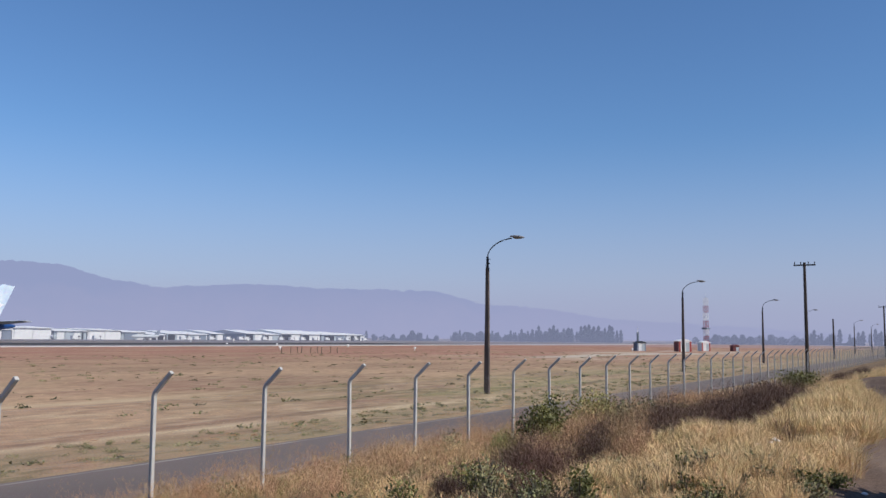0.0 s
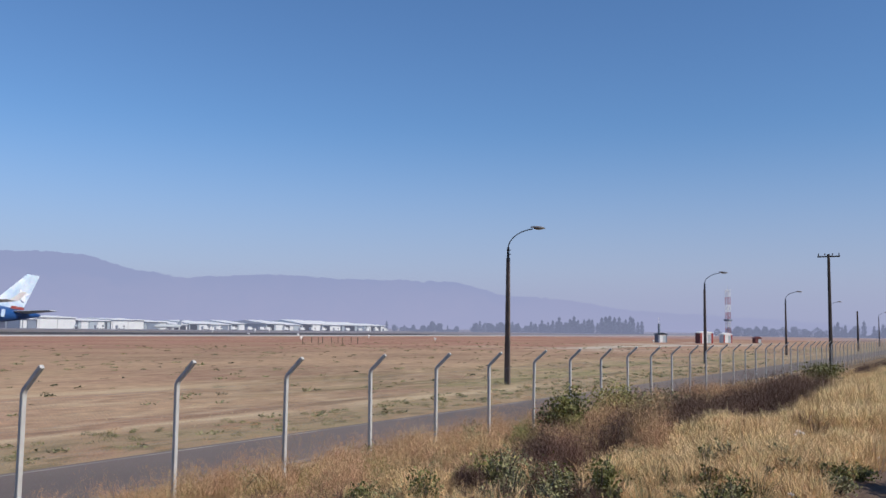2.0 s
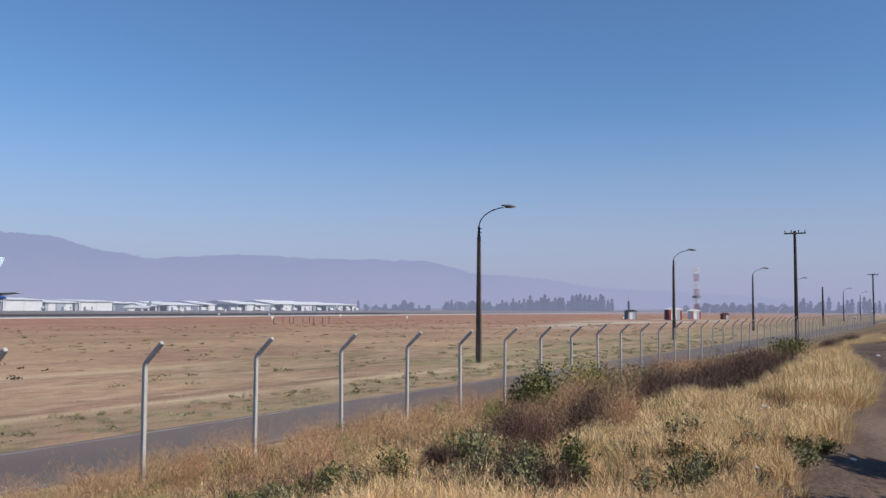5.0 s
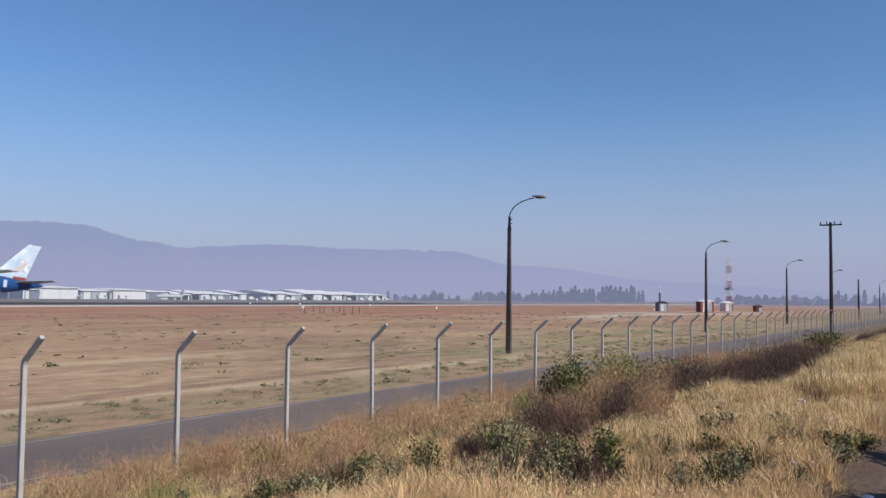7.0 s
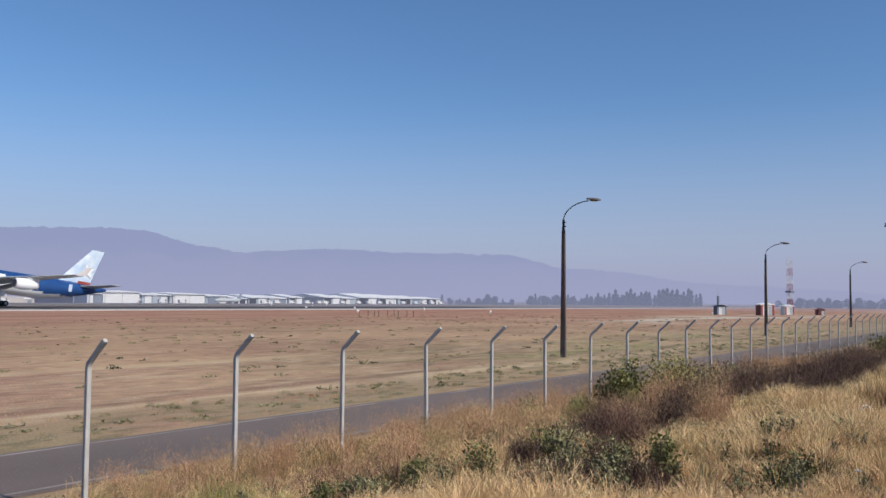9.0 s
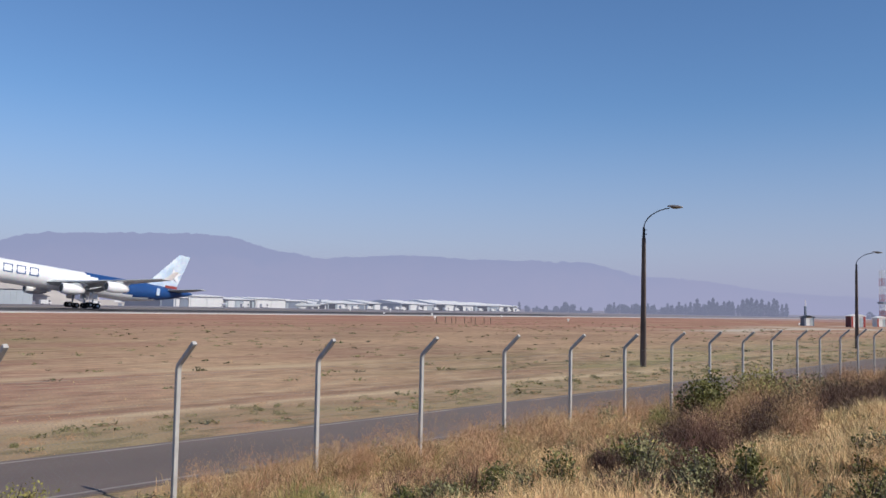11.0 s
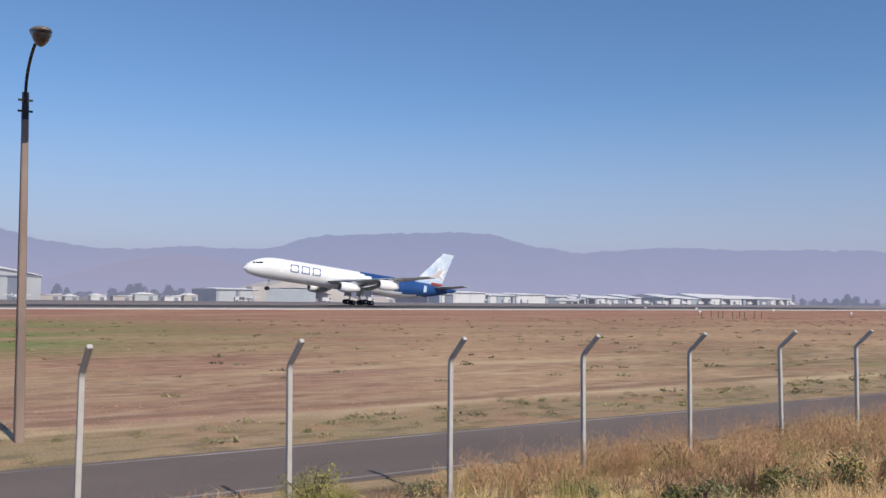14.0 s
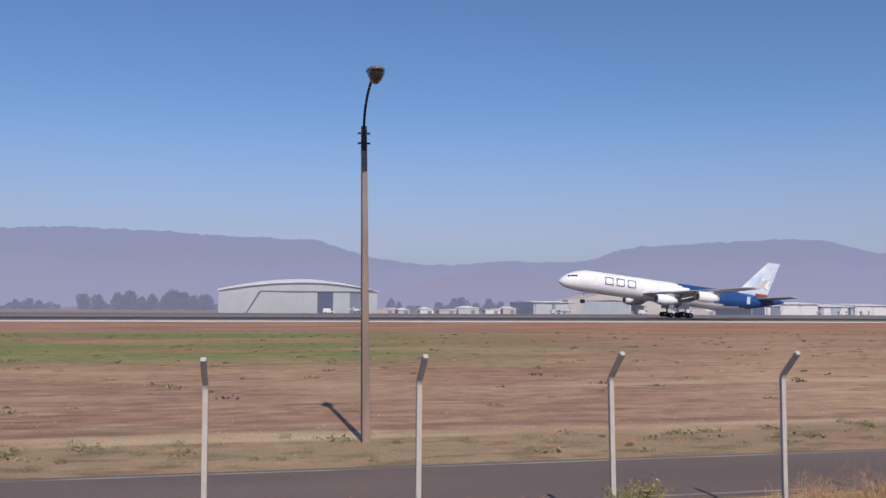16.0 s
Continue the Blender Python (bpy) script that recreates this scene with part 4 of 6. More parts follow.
# ---- airliner on the runway ----
def airliner(m):
    """Four-engined wide-body, nose towards -x in its own frame, main wheels on z = 0."""
    ob = thing("airliner", "white and blue four-engined airliner touching down nose-high on the runway", "airliner", m)
    L, R, AX = 64.2, 2.82, 6.1
    rings = 64
    bm = bmesh.new()
    loops = []
    for q in range(rings + 1):
        f = q / rings
        x = f * L
        if x < 8.5:
            k = x / 8.5
            r = R * (max(0.0, 1 - (1 - k) ** 2.0)) ** 0.56
            zc = AX - 0.95 * (1 - k) ** 2
        elif x < 42:
            r, zc = R, AX
        else:
            k = (x - 42) / (L - 42)
            r = R * (1 - k ** 1.7) + 0.28 * k
            zc = AX + 1.75 * k ** 1.5
        r = max(r, 0.05)
        loops.append([bm.verts.new((x, r * math.cos(a), zc + r * math.sin(a))) for a in [2 * math.pi * s / 28 for s in range(28)]])
    for a, b in zip(loops, loops[1:]):
        for s in range(28):
            f = bm.faces.new((a[s], a[(s + 1) % 28], b[(s + 1) % 28], b[s]))
            c = f.calc_center_median()
            top = c.z - AX
            # white front, deep blue aft with a slanting boundary, pale belly
            edge = 32 + 7.5 * (0.9 - top / R) * 1.05
            f.material_index = 1 if c.x > edge and not (top < -1.35 and c.x < 54) else 0
    bm.faces.new(loops[0][::-1])
    bm.faces.new(loops[-1])
    bmesh.ops.recalc_face_normals(bm, faces=bm.faces)
    body = part("fuselage", bm, [LIVERY_WHITE, LIVERY_BLUE], ob, "white front and deep blue rear", smooth=True)
    for s in (-1, 1):
        for q in range(3):
            part("cockpit_window", box((0.8, 0.5, 0.42), (2.3 + 0.75 * q, s * (1.25 + 0.36 * q), 6.75 + 0.12 * q), 0.04), GLASS, body)
    # title on the front fuselage, as three plain open shapes of thin bars
    for s in (-1, 1):
        for at in (12.6, 15.7, 18.8):
            for dx, w, h, z in ((-1.0, 0.24, 2.0, 6.75), (1.0, 0.24, 2.0, 6.75), (0, 1.76, 0.24, 5.87), (0, 1.76, 0.24, 7.63)):
                y = s * (math.sqrt(R * R - (z - AX) ** 2) - (0.06 if h > 1 else 0.0))
                part("title_bar", box((w, 0.09, h)), LIVERY_BLUE, body, m=pose(at + dx, y, z, s * math.degrees(math.asin((z - AX) / R)), 0, 0))
    # cabin doors and faint windows
    for x in (9.0, 26.5, 43.0, 52.5):
        for s in (-1, 1):
            part("cabin_door", box((0.95, 0.12, 1.9), (x, s * (R - 0.10 if x < 45 else R * 0.80), 6.25 if x < 50 else 6.9), 0.02), LIVERY_WHITE if x < 40 else LIVERY_LIGHT, body)

    def surface(name, stations, mat, label="", parent=ob):
        """A tapered wing from stations of (leading edge x, y, z, chord, thickness)."""
        b = bmesh.new()
        ls = []
        for x, y, z, c, t in stations:
            ls.append([b.verts.new((x + c * u, y, z + t * v)) for u, v in ((0, 0), (0.12, 0.45), (0.4, 0.6), (1.0, 0.05), (0.4, -0.4), (0.12, -0.35))])
        for a, c in zip(ls, ls[1:]):
            for s in range(6):
                b.faces.new((a[s], a[(s + 1) % 6], c[(s + 1) % 6], c[s]))
        b.faces.new(ls[0])
        b.faces.new(ls[-1])
        bmesh.ops.recalc_face_normals(b, faces=b.faces)
        return part(name, b, mat, parent, label, smooth=False)

    for s in (-1, 1):
        wing = surface("wing", [(21.5, s * 1.5, 4.8, 11.5, 1.5), (26.5, s * 9.5, 5.6, 7.6, 0.9), (36.6, s * 28.6, 7.7, 2.6, 0.3)], LIVERY_GREY)
        surface("winglet", [(37.2, s * 28.6, 7.8, 2.2, 0.2), (39.2, s * 29.6, 9.8, 1.2, 0.1)], LIVERY_WHITE, "", wing)
        surface("flap", [(32.0, s * 3.0, 4.2, 3.2, 0.4), (33.4, s * 16.0, 6.2, 2.0, 0.3)], LIVERY_GREY, "", wing)
        surface("tailplane", [(55.0, s * 0.8, 7.7, 5.4, 0.5), (60.2, s * 9.6, 8.7, 2.2, 0.25)], LIVERY_GREY)
        for y, x, z in ((9.4, 22.6, 3.5), (19.3, 28.3, 4.75)):
            b = bmesh.new()
            prof = [(0, 1.02), (0.25, 1.22), (1.6, 1.34), (3.2, 1.22), (4.6, 0.92), (5.6, 0.60)]
            tube(b, [(x + u, s * y, z) for u, r in prof], [r for u, r in prof], 18)
            eng = part("engine", b, LIVERY_WHITE, ob, "white engine nacelle", smooth=True)
            part("intake", tube(bmesh.new(), [(x - 0.02, s * y, z), (x + 0.03, s * y, z)], 0.93, 18), DARK, eng, "dark engine intake")
            part("pylon", prism([(x + 1.2, z + 1.1), (x + 5.0, z + 0.6), (x + 6.8, z + 1.9), (x + 3.4, z + 1.75)], 0.35), LIVERY_GREY, eng, m=Matrix.Translation((0, s * y - 0.17, 0)))
    # fin, pale blue with a white star-like mark
    b = bmesh.new()
    ls = []
    for x, z, c, t in ((49.6, 8.4, 9.4, 0.55), (58.7, 18.0, 3.6, 0.25)):
        ls.append([b.verts.new((x + c * u, t * v, z)) for u, v in ((0, 0), (0.3, 0.5), (1, 0.05), (1, -0.05), (0.3, -0.5))])
    for q in range(5):
        b.faces.new((ls[0][q], ls[0][(q + 1) % 5], ls[1][(q + 1) % 5], ls[1][q]))
    b.faces.new(ls[0])
    b.faces.new(ls[1])
    bmesh.ops.recalc_face_normals(b, faces=b.faces)
    fin = part("fin", b, LIVERY_LIGHT, ob, "pale blue fin with a white mark")
    for s in (-1, 1):
        b = prism([(55.4, 11.0), (57.0, 12.3), (57.3, 13.9), (58.3, 12.9), (60.2, 13.0), (59.0, 12.0), (59.2, 10.3), (57.6, 11.3)], 0.05)
        part("fin_mark", b, LIVERY_WHITE, fin, "white star-like mark", m=Matrix.Translation((0, s * 0.30 - 0.025, 0)))
    part("red_band", box((3.6, 0.06, 0.7), (56.6, -1.45, 8.75)), RED, body, "narrow red band", m=None)
    # landing gear
    for gx, gy, kind in ((33.2, -5.2, 2), (33.2, 5.2, 2), (33.8, 0.0, 1)):
        part("main_leg", tube(bmesh.new(), [(gx, gy, 0.7), (gx - 0.2, gy * 0.85, 4.8)], 0.22, 8), LIVERY_GREY, ob)
        for dx in ((-0.95, 0.95) if kind == 2 else (0,)):
            for dy in (-0.7, 0.7):
                wheel = part("wheel", tube(bmesh.new(), [(gx + dx, gy + dy - 0.24, 0.68), (gx + dx, gy + dy + 0.24, 0.68)], 0.68, 16), TYRE, ob)
                part("hub", tube(bmesh.new(), [(gx + dx, gy + dy - 0.25, 0.68), (gx + dx, gy + dy + 0.25, 0.68)], 0.3, 10), LIVERY_GREY, wheel)
        part("gear_door", box((2.2, 0.08, 1.5), (gx - 0.2, gy * 1.1 + 0.4, 3.0), 0.02), LIVERY_WHITE, ob)
    part("nose_leg", tube(bmesh.new(), [(7.0, 0, 0.9), (7.3, 0, 3.8)], 0.14, 8), LIVERY_GREY, ob)
    for dy in (-0.35, 0.35):
        part("wheel", tube(bmesh.new(), [(7.0, dy - 0.16, 0.9), (7.0, dy + 0.16, 0.9)], 0.52, 14), TYRE, ob)
    return ob


PLANE_PITCH = 6.9
airliner(pose(117.6, 223, 0.76) @ pose(0, 0, 0, 0, PLANE_PITCH, 0) @ Matrix.Scale(1.055, 4) @ Matrix.Translation((-34.1, 0, 0)))


# ---- trees beyond the airfield ----
def crown(name, shape, count, leaf, seed, mat, parent, label=""):
    """A crown of many small leaf clumps. shape(u) gives centres for random triples; the outline stays uneven."""
    g = np.random.default_rng(seed)
    c = shape(g, count)
    a, b = g.normal(size=(count, 3)), g.normal(size=(count, 3))
    a /= np.linalg.norm(a, axis=1)[:, None]
    b -= (a * b).sum(1)[:, None] * a
    b /= np.linalg.norm(b, axis=1)[:, None]
    s = leaf * g.uniform(0.5, 1.3, (count, 1))
    v = np.stack([c + a * s, c + b * s * 0.7, c - a * s, c - b * s * 0.7], 1).reshape(-1, 3)
    ob = arrays(name, v, np.arange(len(v)).reshape(-1, 4), mat, parent)
    return tagged(ob, label)


def poplar_shape(h, w):
    def f(g, n):
        z = g.uniform(0.02, 1, n)
        r = w * np.sin(np.clip(z, 0, 1) ** 0.8 * math.pi) ** 0.6 * g.uniform(0.2, 1, n) ** 0.5 * (0.8 + 0.3 * np.sin(z * 23))
        a = g.uniform(0, 2 * math.pi, n)
        return np.stack([r * np.cos(a), r * np.sin(a), z * h], 1)
    return f


def round_shape(h, w):
    def f(g, n):
        k = g.integers(0, 9, n)
        cen = g.uniform(-0.6, 0.6, (9, 3)) * np.array((w, w, h * 0.45)) + np.array((0, 0, h * 0.48))
        d = g.normal(size=(n, 3))
        d /= np.linalg.norm(d, axis=1)[:, None]
        return cen[k] + d * g.uniform(0.4, 1, (n, 1)) ** 0.5 * np.array((w * 0.55, w * 0.55, h * 0.34))
    return f


def tree(name, label, shape, h, leaf, count, seed):
    ob = thing(name, label, "tree", None, "trees beyond the airfield")
    bm = tube(bmesh.new(), [(0, 0, -0.3), (0.1, 0, h * 0.3), (0, 0.1, h * 0.75)], [h * 0.022, h * 0.016, h * 0.006], 6)
    for q in range(5):
        a = q * 2.4 + seed
        tube(bm, [(0, 0, h * (0.2 + 0.08 * q)), (h * 0.12 * math.cos(a), h * 0.12 * math.sin(a), h * (0.35 + 0.1 * q))], [h * 0.01, h * 0.003], 5)
    part("trunk", bm, BARK, ob)
    crown("crown", shape, count, leaf, seed, TREE, ob)
    return ob


POPLARS = [tree("poplar", "tall slender dark green poplar", poplar_shape(20, 3.5), 20, 0.62, 1900, s) for s in (11, 12, 13)]
ROUNDS = [tree("tree", "broad dark green tree with a ragged crown", round_shape(12, 5.8), 12, 0.62, 2100, s) for s in (21, 22, 23)]
POPLAR_AT = [(54.85, 860, 0.52), (56.0, 900, 0.3), (58.8, 900, 0.32), (60.5, 980, 0.5), (60.9, 980, 0.58), (61.4, 980, 0.5), (62.0, 980, 0.52), (63.0, 980, 0.55), (63.4, 960, 0.5), (64.2, 960, 0.62), (64.5, 960, 0.55), (64.9, 960, 0.66), (65.3, 960, 0.6), (65.6, 950, 0.72), (66.0, 950, 0.82), (66.15, 950, 0.6),
             (66.7, 950, 0.8), (66.95, 950, 0.86), (67.2, 950, 0.7), (67.6, 950, 0.76), (67.9, 950, 0.84), (68.1, 950, 0.72), (68.7, 940, 0.86), (68.95, 940, 0.95), (69.2, 940, 0.9), (69.5, 940, 0.85), (69.8, 940, 0.92), (70.2, 940, 0.72), (70.5, 940, 0.9), (70.65, 940, 0.86), (71.2, 930, 0.72),
             (82.2, 900, 0.66), (82.6, 900, 0.72), (83.0, 900, 0.6), (84.0, 900, 0.72), (85.0, 900, 0.62), (85.25, 900, 0.7), (85.9, 900, 0.72), (86.2, 900, 0.66), (86.7, 900, 0.6), (87.3, 900, 0.66)]
ROUND_AT = [(56.6, 860, 0.55), (57.2, 860, 0.5), (57.8, 860, 0.85), (58.2, 870, 0.7), (59.4, 900, 0.45), (60.6, 950, 0.8), (61.6, 950, 0.8), (62.3, 950, 0.85), (62.8, 950, 0.85), (63.3, 950, 0.75), (64.0, 950, 0.7), (65.0, 950, 0.75), (66.4, 940, 0.9), (67.4, 940, 0.85), (68.8, 930, 1.0), (69.3, 930, 1.0), (70.4, 930, 0.9),
            (76.5, 840, 0.79), (76.9, 840, 0.84), (77.5, 840, 0.79), (78.0, 840, 0.95), (78.5, 840, 0.84), (79.0, 840, 0.73), (79.7, 840, 0.79), (80.3, 840, 0.84), (80.8, 840, 0.73), (81.6, 850, 0.6), (83.5, 850, 0.75), (84.7, 850, 0.6), (87.6, 819, 0.73),
            (-9.2, 851, 1.22), (-8.5, 866, 1.09), (-7.3, 851, 1.29), (-6.8, 851, 1.44), (-6.1, 843, 0.94), (-5.5, 851, 1.19), (-4.7, 843, 1.09), (-4.1, 851, 1.44), (-3.5, 851, 1.34), (-2.8, 843, 1.09), (-2.2, 851, 1.31), (-13.0, 942, 0.76), (-12.4, 942, 0.84), (-11.8, 942, 0.76),
            (9.4, 828, 0.91), (10.0, 861, 0.70), (12.6, 861, 0.77), (13.6, 861, 0.98), (14.2, 861, 1.05), (15.0, 861, 0.70), (15.9, 810, 1.05), (16.5, 810, 0.70), (27.2, 861, 0.84), (29.6, 893, 0.70), (30.6, 893, 0.70), (22.2, 912, 0.91), (46.4, 828, 0.46), (55.4, 820, 0.45)]


def plant(models, spots):
    used = set()
    for q, (b, d, s) in enumerate(spots):
        base = models[q % len(models)]
        m = pose(*bearing(b, d), 0, 0, 0, q * 77)
        ob = base if base.name not in used else copy_thing(base, m)
        used.add(base.name)
        ob.matrix_world = m
        ob.scale = (s, s, s * (0.92 + 0.16 * ((q * 37) % 10) / 10))


# slimmer poplars fill the belt between the tall ones
POPLAR_AT += [((a[0] + b[0]) / 2 + 0.03, a[1] + 14, min(a[2], b[2]) * 0.84) for a, b in zip(POPLAR_AT, POPLAR_AT[1:]) if b[0] - a[0] < 1.1 and a[0] > 60]
plant(POPLARS, POPLAR_AT)
plant(ROUNDS, [(b, d, s * (0.82 if 76 < b < 82 else 1)) for b, d, s in ROUND_AT])
def hedge(b, d, length, tall, seed, label):
    n = int(length * 34)
    ob = crown("hedge", lambda g, k: np.stack([g.uniform(-length / 2, length / 2, k), g.uniform(-3, 3, k), np.zeros(k)], 1), n, 0.7, seed, TREE, None)
    g = np.random.default_rng(seed + 1000)
    v = np.empty(len(ob.data.vertices) * 3, dtype=np.float32)
    ob.data.vertices.foreach_get("co", v)
    v = v.reshape(-1, 3)
    x = v[:, 0]
    top = tall * (0.62 + 0.25 * np.sin(x * 0.21 + seed) + 0.13 * np.sin(x * 0.7))
    v[:, 2] += np.repeat(g.uniform(0, 1, n) ** 0.8, 4) * top
    v[:, 2] = np.maximum(v[:, 2], 0.0)
    ob.data.vertices.foreach_set("co", v.ravel())
    ob.matrix_world = pose(*bearing(b, d), 0, 0, 0, -b)
    return tagged(ob, label, "hedge", kind="stuff")


hedge(65.8, 985, 190, 10.5, 5, "dense dark hedge under the poplars")
hedge(78.8, 815, 92, 8.6, 6, "row of rounded dark trees beyond the field")
hedge(57.6, 900, 60, 5.0, 7, "low dark hedge beyond the terminal")
hedge(83.2, 900, 60, 6.0, 8, "low dark hedge beyond the field")
hedge(-5.2, 850, 110, 6.6, 9, "dense dark trees beside the hangar")
hedge(-12.4, 930, 58, 7.4, 10, "dense dark trees beyond the runway")
hedge(13.0, 830, 106, 6.0, 14, "low dark hedge behind the sheds")


# ---- grass and weeds on the bank ----
def blades(name, spots, tall, wide, lean, mat, label, seed, head=0.8):
    """Dry stems: each a bent strip of three triangles that rises from the ground and leans out of its tuft. head: width of the upper part against the foot."""
    g = np.random.default_rng(seed)
    x, y = spots[:, 0], spots[:, 1]
    n = len(x)
    h = tall * g.uniform(0.45, 1.15, n) * spots[:, 2]
    a = spots[:, 3] + g.normal(0, 0.9, n)
    ln = lean * h * g.uniform(0.1, 1.2, n)
    z = height(x, y) - 0.02
    t = g.uniform(0, math.pi, n)
    wx, wy = np.cos(t) * wide * 0.5, np.sin(t) * wide * 0.5
    dx, dy = np.cos(a) * ln, np.sin(a) * ln
    v = np.stack([np.stack([x - wx, y - wy, z], 1), np.stack([x + wx, y + wy, z], 1),
                  np.stack([x + dx * 0.4 + wx * head, y + dy * 0.4 + wy * head, z + h * 0.65], 1), np.stack([x + dx * 0.4 - wx * head, y + dy * 0.4 - wy * head, z + h * 0.65], 1),
                  np.stack([x + dx, y + dy, z + h * (1 - 0.25 * lean)], 1)], 1).reshape(-1, 3)
    j = np.arange(n)[:, None] * 5
    f = np.concatenate([j + np.array([[0, 1, 2]]), j + np.array([[0, 2, 3]]), j + np.array([[3, 2, 4]])])
    ob = arrays(name, v, f, mat)
    return tagged(ob, label, "grass", kind="stuff")


def swell(x, y, seed):
    """Slow variation over the bank, about 0 to 1."""
    k = 0.5 + 0.25 * np.sin(x * 1.7 + 2.1 * np.sin(y * 0.9 + seed)) + 0.25 * np.sin(y * 1.9 - 0.8 * x + 1.7 * np.sin(x * 0.6 + seed))
    return np.clip(k, 0, 1)


def track_edge(x):
    return np.interp(x, (0, 8, 10, 12, 20, 23, 28, 34, 43, 57, 80), (1.25, 1.15, 1.2, 1.42, 1.38, 1.5, 2.2, 3.0, 3.9, 3.0, 2.6)) + 0.07 * np.sin(x * 1.3) + 0.05 * np.sin(x * 3.7)


def tufts(n_tufts, per, x0, x1, y0, y1, spread, seed, keep=None, power=1.6, thin=0.5):
    """Stem places in tufts, denser where x is small: x, y, size, and the way out of the tuft."""
    g = np.random.default_rng(seed)
    cx = x0 + (x1 - x0) * g.uniform(0, 1, n_tufts) ** power
    cy = g.uniform(y0, y1, n_tufts)
    k = (swell(cx, cy, seed) > g.uniform(0, thin, n_tufts)) & (cy > track_edge(cx)) & (np.hypot(cx - 8.2, (cy - 6.6) * 1.3) > 0.75)
    if keep is not None:
        k &= keep(cx, cy)
    cx, cy = cx[k], cy[k]
    size = g.uniform(0.5, 1.0, len(cx)) * (0.6 + 0.7 * swell(cx * 1.3, cy * 1.2, seed + 4))
    ox, oy = g.normal(0, spread, (2, len(cx), per)) * size[:, None]
    x, y = (cx[:, None] + ox).ravel(), (cy[:, None] + oy).ravel()
    out = np.stack([x, y, np.repeat(size, per), np.arctan2(oy, ox).ravel()], 1)
    return out[(y < 13.05) & (y > 1.2)]


